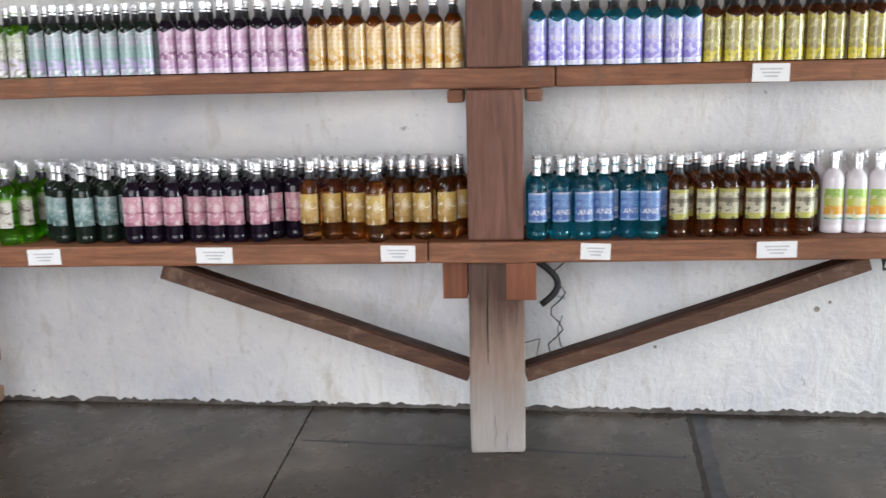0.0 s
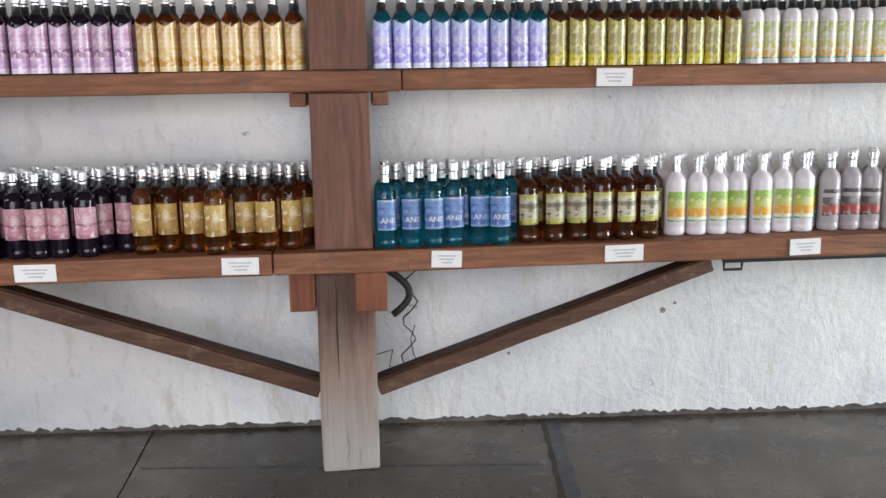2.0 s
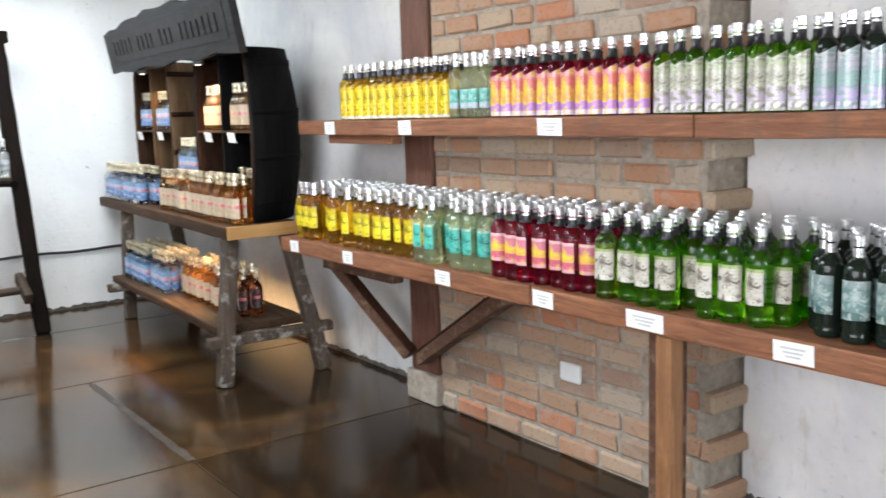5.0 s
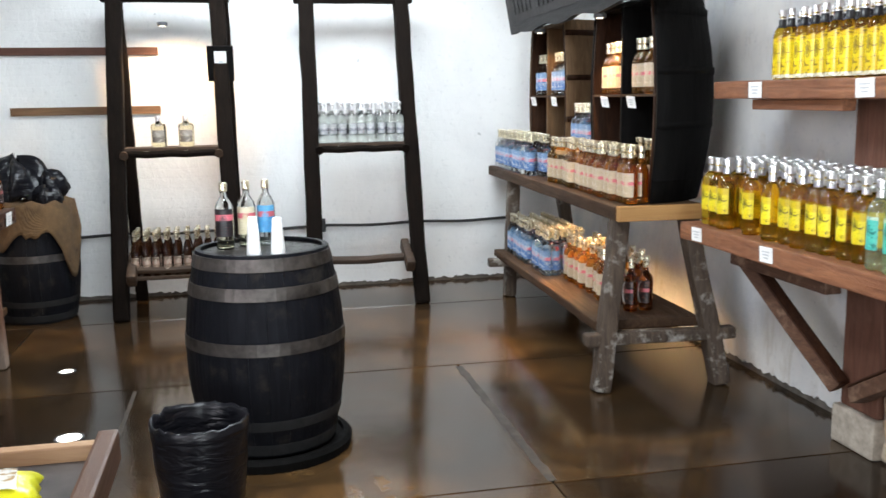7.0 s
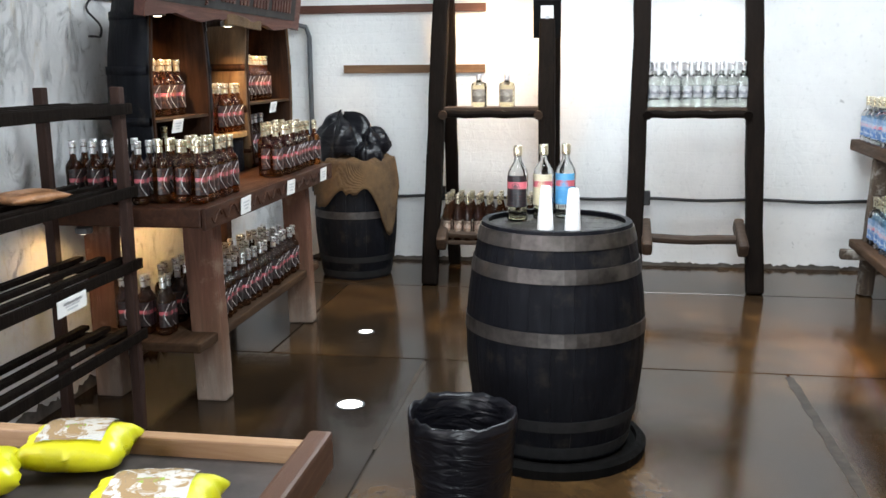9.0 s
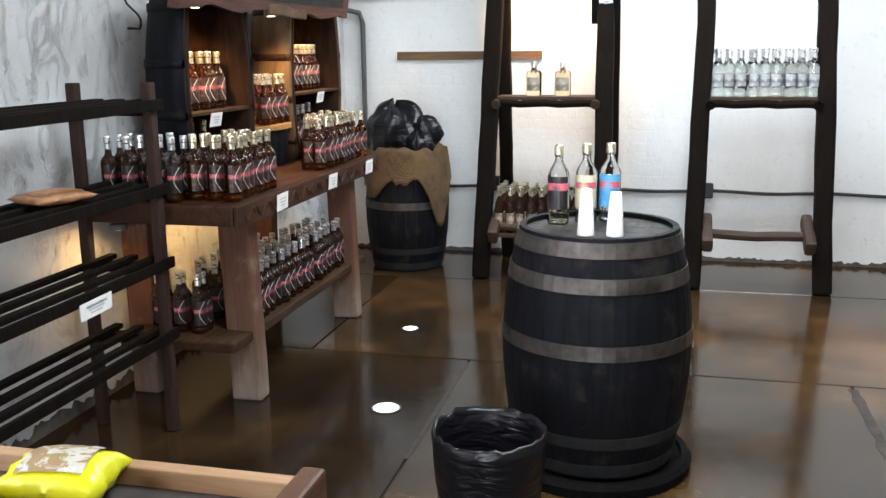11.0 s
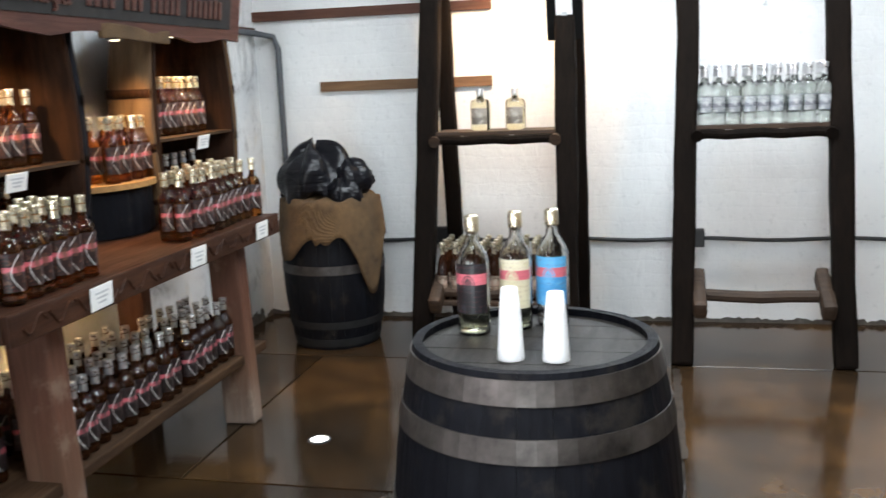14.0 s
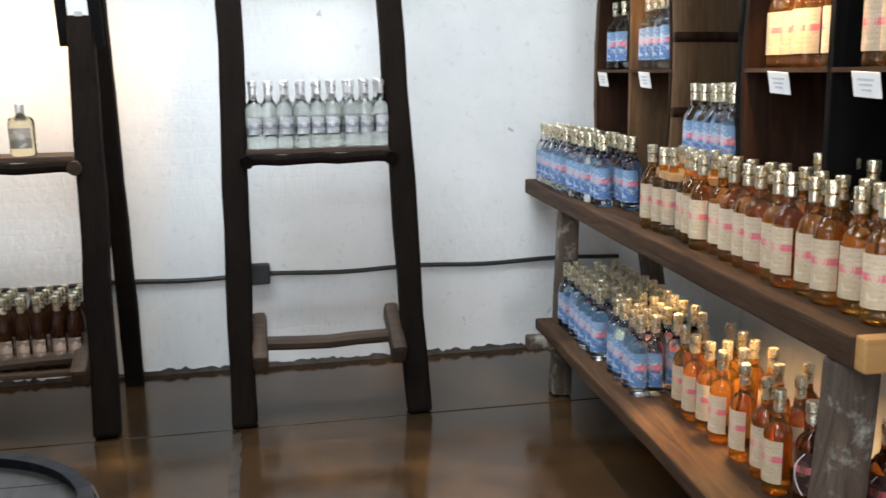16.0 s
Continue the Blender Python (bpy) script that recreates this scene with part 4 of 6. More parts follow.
def burlap_fn(u, v):
    a = -1.6 + 3.9 * u
    hang = 0.20 + 0.30 * math.exp(-((a - 1.05) / 0.30) ** 2) + 0.10 * math.exp(-((a + 0.6) / 0.4) ** 2) + 0.05 * noise.noise(Vector((a * 3, 0, 0))) + 0.03 * noise.noise(Vector((a * 14, 0, 0)))
    s = v * (0.25 + hang)
    if s < 0.25:
        r, z = s / 0.25 * 0.245, 0.80 + 0.01 * math.sin(9 * a)
    else:
        r, z = 0.262 + 0.045 * min(1, (s - 0.25) * 3), 0.80 - (s - 0.25)
    r += 0.012 * math.sin(6 * a + 5 * v) * v
    return (-7.32 + r * math.cos(a), 1.43 + r * math.sin(a), z)


cloth_sheet("burlap_cloth", burlap_fn, 48, 18, BURLAP, "torn brown burlap hanging over the old barrel", "burlap")


def sack_fn(u, v):
    a, b = 2 * math.pi * u, math.pi * (0.02 + 0.58 * v)
    lump = 1 + 0.10 * math.sin(3 * a + 2) + 0.06 * math.sin(7 * a + 5 * b) + 0.05 * math.sin(13 * a)
    return (-7.36 + 0.22 * lump * math.sin(b) * math.cos(a), 1.34 + 0.215 * lump * math.sin(b) * math.sin(a), 0.86 + 0.20 * math.cos(b) * lump + 0.03 * math.sin(5 * a))


cloth_sheet("plastic_bag", sack_fn, 40, 16, PLASTIC_BLACK, "crumpled shiny black plastic bags on the barrel", "plastic bag")

for bx, by, bz, br, ph in ((-7.34, 1.53, 0.885, 0.10, 0.6), (-7.20, 1.55, 0.82, 0.075, 2.2)):
    def small_sack(u, v, bx=bx, by=by, bz=bz, br=br, ph=ph):
        a, b = 2 * math.pi * u, math.pi * (0.02 + 0.90 * v)
        lump = 1 + 0.16 * math.sin(4 * a + ph) + 0.10 * math.sin(9 * a + 6 * b + ph)
        return (bx + br * lump * math.sin(b) * math.cos(a), by + br * 1.2 * lump * math.sin(b) * math.sin(a), bz + br * math.cos(b) * lump)
    cloth_sheet("plastic_bag", small_sack, 28, 12, PLASTIC_BLACK, "crumpled shiny black plastic bag on the barrel", "plastic bag")

# ---- waste bin ----
wbin = thing("waste_bin", (-3.87, 2.635, 0), "round bin lined with a crinkled black bag", "waste bin")


def bin_bm():
    bm = bmesh.new()
    seg, rows = 44, []
    prof = [(0.127, 0.006), (0.135, 0.05), (0.142, 0.11), (0.148, 0.17), (0.154, 0.23), (0.159, 0.29), (0.163, 0.345), (0.164, 0.372), (0.158, 0.378), (0.150, 0.36), (0.142, 0.27), (0.132, 0.15), (0.12, 0.03)]
    for n, (r, z) in enumerate(prof):
        row = []
        for i in range(seg):
            a = 2 * math.pi * i / seg
            k = 0.0035 * noise.noise(Vector((7 * math.cos(a), 7 * math.sin(a), z * 55))) + 0.004 * noise.noise(Vector((15 * math.cos(a), 15 * math.sin(a), z * 22)))
            dz = 0.018 * noise.noise(Vector((5 * math.cos(a), 5 * math.sin(a), 3))) if 5 < n < 10 else 0
            row.append(bm.verts.new(((r + k) * math.cos(a), (r + k) * math.sin(a), max(0.0, z + dz))))
        rows.append(row)
    for u, v in zip(rows, rows[1:]):
        for i in range(seg):
            bm.faces.new((u[i], u[(i + 1) % seg], v[(i + 1) % seg], v[i]))
    bm.faces.new(list(reversed(rows[0])))
    bm.faces.new(rows[-1])
    return bm


part("bin_foot", lathe([(0.118, 0.0), (0.124, 0.0), (0.126, 0.012), (0.118, 0.012)], 32, False, False), BLACK_IRON, wbin, "hard plastic foot of the bin")
part("bag_liner", bin_bm(), PLASTIC_BLACK, wbin, smooth=True)

# ---- slatted rack on the south wall ----
srack = thing("slatted_rack", (0, 0, 0), "dark wooden rack with slatted shelves", "rack")
for x in (-4.46, -2.95):
    for y in (1.288, 0.985):
        part("post", beam(bmesh.new(), (x, y, 0.0), (x, y, 1.318), 0.042, 0.036, 0.005, (0, 1, 0), 0.003, 5), POST_DARK, srack)
    for z in (1.245, 0.94, 0.665, 0.39):
        part("cross_bar", boxed(x - 0.02, x + 0.02, 1.005, 1.272, z - 0.045, z - 0.008, 0.004), RACK_WOOD, srack)
for z in (1.245, 0.94, 0.665, 0.39):
    for y, w in ((1.316, 0.016), (1.245, 0.034), (1.155, 0.034), (1.065, 0.034)):
        part("slat", boxed(-4.50, -2.90, y - w / 2, y + w / 2, z - 0.006 if w > 0.03 else z - 0.026, z + 0.014, 0.004), RACK_WOOD, srack)

# ---- tray table ----
tray = thing("tray_table", (0, 0, 0), "low display table with a raised wooden rim", "table")
TZ = 0.685
part("bed", boxed(-2.98, -1.75, 1.55, 2.465, TZ - 0.09, TZ - 0.055, 0.003), TRAY_BED, tray, "dark worn bed of the tray")
part("back_rim", boxed(-2.92, -2.885, 1.50, 2.468, TZ - 0.06, TZ - 0.018, 0.005), TRAY_RIM, tray, "pale wooden rim")
part("side_rim", boxed(-2.92, -1.70, 2.468, 2.515, TZ - 0.075, TZ + 0.003, 0.008), TRAY_DARK, tray, "brown side rim with rounded edge")
part("far_side_rim", boxed(-2.92, -1.70, 1.455, 1.50, TZ - 0.075, TZ + 0.003, 0.008), TRAY_DARK, tray)
part("front_rim", boxed(-1.74, -1.70, 1.50, 2.468, TZ - 0.06, TZ, 0.006), TRAY_RIM, tray)
for x in (-2.86, -1.80):
    for y in (1.52, 2.44):
        part("leg", boxed(x - 0.03, x + 0.03, y - 0.03, y + 0.03, 0, TZ - 0.09, 0.006), TRAY_DARK, tray)


def snack_bag(x, y, z, yaw, sx, sy, film, label, tilt=0):
    t = thing("snack_bag", pose(x, y, z, tilt, 0, yaw), label, "food bag", "bags on the tray table")
    bm = bmesh.new()
    nu, nv = 18, 12
    for side in (1, -1):
        g = []
        for i in range(nu + 1):
            row = []
            for j in range(nv + 1):
                u, v = i / nu * 2 - 1, j / nv * 2 - 1
                puff = 0.041 * (max(0.0, 1 - abs(u) ** 3.0) * max(0.0, 1 - abs(v) ** 2.2)) ** 0.42
                wav = 0.004 * noise.noise(Vector((u * 4, v * 4, side + x)))
                pinch = 1 - 0.05 * (1 - v * v)
                row.append(bm.verts.new((u * sx / 2 * pinch + 0.004 * math.sin(9 * v), v * sy / 2 * (1 - 0.06 * (1 - u * u)), 0.043 + side * puff + wav)))
            g.append(row)
        for i in range(nu):
            for j in range(nv):
                f = (g[i][j], g[i + 1][j], g[i + 1][j + 1], g[i][j + 1])
                bm.faces.new(f if side > 0 else tuple(reversed(f)))
    bmesh.ops.remove_doubles(bm, verts=bm.verts, dist=0.002)
    part("film", bm, film, t, smooth=True)
    bm = bmesh.new()
    nu, nv = 12, 8
    g = []
    for i in range(nu + 1):
        row = []
        for j in range(nv + 1):
            u, v = (i / nu * 2 - 1) * 0.62, (j / nv * 2 - 1) * 0.72
            puff = 0.041 * (max(0.0, 1 - abs(u) ** 3.0) * max(0.0, 1 - abs(v) ** 2.2)) ** 0.42
            row.append(bm.verts.new((u * sx / 2, v * sy / 2, 0.0475 + puff + 0.004 * noise.noise(Vector((u * 4, v * 4, 1 + x))))))
        g.append(row)
    for i in range(nu):
        for j in range(nv):
            bm.faces.new((g[i][j], g[i + 1][j], g[i + 1][j + 1], g[i][j + 1]))
    if film is BAG_YELLOW:
        side = bmesh.new()
        rows = []
        for i in range(9):
            u = -0.42 + 0.74 * i / 8
            row = []
            for j in range(4):
                v = 0.80 + 0.16 * j / 3
                puff = 0.041 * (max(0.0, 1 - abs(u) ** 3.0) * max(0.0, 1 - abs(v) ** 2.2)) ** 0.42
                row.append(side.verts.new((u * sx / 2, v * sy / 2 * 0.96, 0.0478 + puff + 0.004 * noise.noise(Vector((u * 4, v * 4, 1 + x))))))
            rows.append(row)
        for p, q in zip(rows, rows[1:]):
            for j in range(3):
                side.faces.new((p[j], q[j], q[j + 1], p[j + 1]))
        part("white_panel", side, PAPER, t, "white printed side panel", smooth=True)
    part("print", bm, BAG_PRINT if film is BAG_YELLOW else BAG_ORANGE, t, "pale printed panel", smooth=True)
    return t


ZB = TZ - 0.054
snack_bag(-2.812, 2.045, ZB, 100, 0.20, 0.15, BAG_YELLOW, "bright yellow snack bag lying on the tray")
snack_bag(-2.65, 1.90, ZB, 122, 0.22, 0.15, BAG_YELLOW, "bright yellow snack bag lying on the tray")
snack_bag(-2.61, 2.295, ZB, 100, 0.22, 0.15, BAG_YELLOW, "bright yellow snack bag lying on the tray")
snack_bag(-2.42, 2.06, ZB, 85, 0.22, 0.15, BAG_YELLOW, "bright yellow snack bag lying on the tray")
packet = snack_bag(-4.00, 1.20, 0.955, 70, 0.16, 0.22, BAG_ORANGE, "flat orange-brown packet on the slatted rack")
packet.scale = (1.0, 1.0, 0.5)

# ---- wall fittings ----
tagged(part("wall_strip", boxed(XW + 0.0, XW + 0.022, 1.245, 2.255, 1.345, 1.402, 0.003), STRIP_WOOD, None), "brown wooden strip on the white wall", "wall strip")
tagged(part("wall_strip", boxed(XW + 0.0, XW + 0.022, YS, 2.26, 1.760, 1.815, 0.003), STRIP_RED, None), "dark red-brown wooden strip on the white wall", "wall strip")
tagged(part("wall_strip", boxed(-7.77, -2.6, YS, YS + 0.022, 1.685, 1.725, 0.003), STRIP_RED, None), "dark wooden strip on the peeling wall", "wall strip")
conduit = tube([(-6.9, YS + 0.02, 1.70), (-7.55, YS + 0.02, 1.70), (-7.70, YS + 0.03, 1.695), (XW + 0.03, 0.98, 1.67), (XW + 0.02, 1.0, 1.60), (XW + 0.02, 1.0, 1.1), (XW + 0.02, 1.0, 0.5)], 0.018, 8)
tagged(part("conduit", conduit, PIPE, None, smooth=True), "grey plastic conduit running round the corner", "conduit")
wire = tube([(XW + 0.016, 1.05 + 4.15 * i / 40, 0.476 + 0.006 * math.sin(i * 0.9)) for i in range(41)], 0.011, 7)
tagged(part("wall_cable", wire, CABLE, None, smooth=True), "dark cable along the white wall", "cable")
for y, z in ((1.93, 0.50), (3.36, 0.485)):
    tagged(part("cable_box", boxed(XW, XW + 0.05, y - 0.045, y + 0.045, z - 0.05, z + 0.05, 0.008), CABLE, None), "small dark junction box on the wall cable", "junction box", "boxes on the cable")
loop = tube([(-5.08 + 0.05 * math.sin(i * 0.55), YS + 0.03 + 0.01 * math.cos(i), 1.70 - 0.02 * i + (0.02 * max(0, i - 9))) for i in range(16)], 0.005, 6)
tagged(part("hanging_wire", loop, CABLE, None, smooth=True), "thin black wire looping down the wall", "wire")
swt = thing("wall_plate", (-2.80, 5.178, 0.39), "white blank switch plate on the bricks", "switch plate")
part("plate", boxed(-0.062, 0.062, -0.006, 0.012, -0.042, 0.042, 0.012), SWITCH, swt)
hook = tube([(0.375 + 0.10 * math.sin(k * 0.28), 5.02, 0.735 - 0.19 * k / 10 - 0.0 * k) for k in range(11)], 0.014, 8)
tagged(part("hanging_cable", hook, CABLE, None, smooth=True), "thick black cable bent behind the post", "cable")
crack = tube([(0.50 + 0.03 * math.sin(i * 1.3) - 0.002 * i, 5.205, 0.74 - 0.032 * i) for i in range(15)], 0.003, 5)
loose = tube([(0.337, 5.08, 0.367), (0.412, 5.24, 0.339), (0.398, 5.25, 0.262), (0.44, 5.25, 0.250), (0.528, 5.25, 0.253), (0.500, 5.25, 0.31), (0.488, 5.25, 0.378), (0.508, 5.25, 0.438)], 0.0022, 6)
tagged(part("loose_wire", loose, CABLE, None, smooth=True), "thin loose wire looping from the post", "wire")
tagged(part("thin_wire", crack, CABLE, None, smooth=True), "thin wire hanging down the plaster", "wire")
pic = thing("framed_notice", pose(-7.36, 2.70, 1.68, 0, 13, 0), "small dark framed notice hung on the rack post", "notice")
part("frame", boxed(-0.012, 0.012, -0.088, 0.088, -0.120, 0.120, 0.006), BLACK_WOOD, pic)
part("paper", boxed(0.0125, 0.0155, -0.040, 0.040, -0.085, 0.085, 0.001), PAPER, pic, "white paper with a dark mark")
part("mark", boxed(0.016, 0.018, -0.014, 0.016, -0.012, 0.022, 0.003), INK, pic)
for x, y, fr in ((-5.905, 1.834, 0.036), (-4.836, 2.028, 0.052)):
    fl = thing("floor_light", (x, y, 0), "round light set into the concrete floor", "floor light", "floor lights")
    part("rim", lathe([(fr, -0.002), (fr + 0.010, 0.001), (fr + 0.010, 0.004), (fr, 0.005)], 28, False, False), PIPE, fl)
    part("glass", lathe([(fr, -0.004), (fr, 0.003)], 28), FLOOR_LIGHT, fl, "glowing round glass")


def price_tag(x, y, z, w, h, face, lean=0.0):
    """face: degrees by which the tag's front turns from -y."""
    t = thing("price_tag", pose(x, y, z, lean, random.Random(int(x * 1000)).uniform(-2.5, 2.5), face), "white paper price tag with faint print", "price tag", "price tags on the shelf edges")
    part("paper", boxed(-w / 2, w / 2, -0.0035, 0.0, -h, 0.0, 0.0015), PAPER, t)
    for k in range(3):
        ww = w * (0.30, 0.24, 0.18)[k]
        part("print_line", boxed(-ww, ww, -0.0045, -0.0036, -h * (0.30 + 0.2 * k) - 0.003, -h * (0.30 + 0.2 * k) + 0.003), INK, t)


for x, w in ((-4.55, 0.09), (-3.98, 0.09), (-3.18, 0.105), (-2.545, 0.11), (-2.05, 0.16), (-1.50, 0.13), (-0.835, 0.14), (-0.135, 0.13), (0.60, 0.11), (1.255, 0.145), (1.95, 0.12)):
    price_tag(x, SH_Y - 0.003, SH_TOP - 0.008, w, 0.062, 0, 2)
for x, w in ((-4.30, 0.10), (-3.60, 0.10), (-2.62, 0.135), (1.24, 0.135)):
    price_tag(x, UP_Y - 0.003, UP_TOP - 0.006, w, 0.066, 0, 2)
for x in (-4.95, -5.55, -6.10):
    price_tag(x, 1.570, T_TOP - 0.006, 0.11, 0.07, 180, 4)
for x in (-5.35, -6.2, -7.0):
    price_tag(x, 4.677, B_TOP - 0.004, 0.09, 0.07, 0, 3)
price_tag(-3.95, 1.353, 0.665, 0.17, 0.055, 180, 2)
sign_cu = bpy.data.curves.new("lettering", "FONT")
sign_cu.body, sign_cu.size, sign_cu.align_x, sign_cu.resolution_u = "FARINHA PRATA", 0.0150, "CENTER", 3
sign_ob = bpy.data.objects.new("lettering", sign_cu)
sign_me = bpy.data.meshes.new_from_object(sign_ob)
bpy.data.objects.remove(sign_ob)
rack_tag = [o for o in scene.objects if o.name.startswith("price_tag") and o.parent is None][-1]
for v in sign_me.vertices:
    v.co = (v.co.x, -0.0062, -0.021 + v.co.y)
sign_me.materials.clear()
sign_me.materials.append(PIPE)
lettering = new("lettering", sign_me)
lettering.parent = rack_tag
for x, y, z, f in ((-5.10, 1.222, 1.168, 180), (-6.34, 1.222, 1.198, 180), (-7.13, 4.85, 1.42, 0), (-6.66, 4.84, 1.42, 0), (-5.6, 4.77, 1.42, 0), (-5.2, 4.75, 1.42, 0)):
    price_tag(x, y, z, 0.10, 0.06, f, 12 if f == 0 else 12)

for hx, hz, hr in ((1.55, 0.47, 0.010), (1.60, 0.50, 0.006), (0.9, 0.30, 0.006)):
    hy = NE_A[1] + (NE_B[1] - NE_A[1]) * (hx - NE_A[0]) / (NE_B[0] - NE_A[0])
    hole = thing("chipped_hole", pose(hx, hy - 0.001, hz, 90), "small dark chipped hole in the plaster", "hole", "chipped holes in the plaster")
    part("chip", lathe([(hr * 1.3, 0.0), (hr, 0.002), (hr * 0.6, -0.004)], 9), MORTAR, hole)

# ---- bottles ----
TALL = [(0.030, 0.0), (0.0352, 0.003), (0.0368, 0.010), (0.0372, 0.024), (0.0352, 0.029), (0.0370, 0.034), (0.0372, 0.180), (0.0360, 0.193), (0.0290, 0.206), (0.0185, 0.216), (0.0145, 0.224), (0.0136, 0.264)]
LONG_NECK = [(0.030, 0.0), (0.0352, 0.003), (0.0363, 0.010), (0.0365, 0.024), (0.0345, 0.029), (0.0363, 0.034), (0.0365, 0.158), (0.0348, 0.172), (0.0270, 0.186), (0.0170, 0.197), (0.0138, 0.210), (0.0136, 0.264)]
SLIM = [(0.027, 0.0), (0.032, 0.003), (0.033, 0.010), (0.033, 0.172), (0.031, 0.186), (0.021, 0.202), (0.0140, 0.212), (0.0128, 0.258)]
MINI = [(0.022, 0.0), (0.026, 0.003), (0.0265, 0.010), (0.0265, 0.17), (0.020, 0.195), (0.0115, 0.215), (0.0110, 0.265)]
FLASK = [(0.036, 0.0), (0.040, 0.004), (0.041, 0.010), (0.041, 0.105), (0.036, 0.120), (0.014, 0.128), (0.012, 0.150)]


def mesh_of(name, bm, material, smooth=True):
    me = bpy.data.meshes.new(name)
    bm.to_mesh(me)
    bm.free()
    me.materials.append(material)
    if smooth:
        for p in me.polygons:
            p.use_smooth = True
    return me


def label_bm(r, z0, z1, spread, notch=0.0, seg=12, shift=0.0):
    bm = bmesh.new()
    lo, hi = [], []
    for i in range(seg + 1):
        u = i / seg * 2 - 1
        a = -math.pi / 2 + shift + u * radians(spread)
        x, y = (r + 0.0009) * math.cos(a), (r + 0.0009) * math.sin(a)
        lo.append(bm.verts.new((x, y, z0)))
        hi.append(bm.verts.new((x, y, z1 - notch * (1 - abs(u)))))
    for i in range(seg):
        bm.faces.new((lo[i], lo[i + 1], hi[i + 1], hi[i]))
    return bm


KINDS = {}


def bottle_kind(key, profile, glass, label_material, label, cap=None, z0=0.064, z1=0.166, spread=62, notch=0.0, collar=None, scale=1.0, capsule=0.042, arc=False, letters=None):
    top = profile[-1][1]
    cr = profile[-1][0]
    parts = [("body", mesh_of("body", lathe(profile, 20), glass), "")]
    parts.append(("cap", mesh_of("cap", lathe([(cr + 0.0008, top - capsule), (cr + 0.0012, top - capsule + 0.002), (cr + 0.0012, top - 0.0165), (cr - 0.0006, top - 0.0155), (cr - 0.0006, top - 0.0125), (cr + 0.0028, top - 0.0115), (cr + 0.0031, top + 0.013), (cr + 0.0020, top + 0.0155)], 18), cap or CAP, False), ""))
    if collar:
        parts.append(("collar", mesh_of("collar", lathe([(profile[-3][0] + 0.0012, profile[-3][1]), (profile[-2][0] + 0.0012, profile[-2][1]), (cr + 0.0020, top - 0.023)], 14, False, False), collar), ""))
    if label_material:
        parts.append(("label", mesh_of("label", label_bm(profile[3][0], z0, z1, spread, notch), label_material), ""))
    if arc:
        r = profile[3][0] + 0.0022
        pts = [(r * math.cos(-math.pi / 2 + 0.15 - 0.75 * math.sin(k * 0.26)), r * math.sin(-math.pi / 2 + 0.15 - 0.75 * math.sin(k * 0.26)), 0.040 + 0.0092 * k) for k in range(13)]
        parts.append(("printed_arc", mesh_of("printed_arc", tube(pts, 0.0013, 5), PAPER), ""))
    if letters:
        cu = bpy.data.curves.new("lettering", "FONT")
        cu.body, cu.size, cu.align_x = letters[0], letters[1], "CENTER"
        cu.resolution_u = 3
        ob = bpy.data.objects.new("lettering", cu)
        me = bpy.data.meshes.new_from_object(ob)
        bpy.data.objects.remove(ob)
        r = profile[3][0] + 0.0018
        for v in me.vertices:
            a = -math.pi / 2 + v.co.x / r
            v.co = (r * math.cos(a), r * math.sin(a), letters[2] + v.co.y)
        me.materials.clear()
        me.materials.append(PAPER)
        parts.append(("lettering", me, ""))
    KINDS[key] = (parts, label, scale)


NAMES = {"spirit": "spirit_bottle", "darkspirit": "dark_spirit_bottle", "bluespirit": "blue_label_bottle", "creamspirit": "tan_label_bottle", "clearspirit": "clear_bottle", "mini": "mini_bottle", "flask": "flask"}


def put_bottle(key, x, y, z, turn=0.0, group="", grow=1.0):
    parts, label, scale = KINDS[key]
    t = new(NAMES.get(key, "sleeved_bottle" if key.startswith("u_") else "liqueur_bottle"))
    t.empty_display_size = 0.03
    s = scale * grow
    t.matrix_basis = (ON_BENCH if "bench" in group or (y > 3 and "half" in group) else Matrix()) @ pose(x, y, z, 0, 0, turn) @ Matrix.Diagonal((s, s, s, 1))
    tagged(t, label, "bottle", group)
    for name, me, _ in parts:
        o = new(name, me)
        o.parent = t
    return t


LM = label_mat
G_YELLOW = liquor("yellow_liquor", (0.84, 0.55, 0.04), 0.95)
G_MINT = liquor("pale_green_liquor", (0.82, 0.88, 0.60), 0.9)
G_RED = liquor("crimson_liquor", (0.62, 0.014, 0.075), 0.95)
G_GREEN = liquor("green_liquor", (0.24, 0.64, 0.02), 0.96)
G_BLACK = liquor("black_liquor", (0.010, 0.006, 0.014), 0.15, 0.04)
G_DARKGREEN = liquor("dark_bottle", (0.012, 0.020, 0.014), 0.15, 0.04)
G_AMBER = liquor("amber_liquor", (0.56, 0.20, 0.03), 0.97)
G_BLUE = liquor("turquoise_liquor", (0.02, 0.46, 0.60), 0.94)
G_BROWN = liquor("brown_liquor", (0.42, 0.14, 0.035), 0.95)
G_CREAM = plain("cream_liquor_bottle", (0.74, 0.70, 0.72), 0.18, 0, 0.04)
G_GREY = liquor("greyish_cream_bottle", (0.55, 0.50, 0.52), 0.2, 0.08)
G_CACHACA = liquor("golden_spirit", (0.70, 0.34, 0.06), 0.95)
G_AGED = liquor("aged_spirit", (0.40, 0.13, 0.025), 0.97)
G_PALE = liquor("pale_spirit", (0.90, 0.86, 0.62))
G_DARKAMBER = liquor("dark_amber_spirit", (0.085, 0.028, 0.010), 0.8)

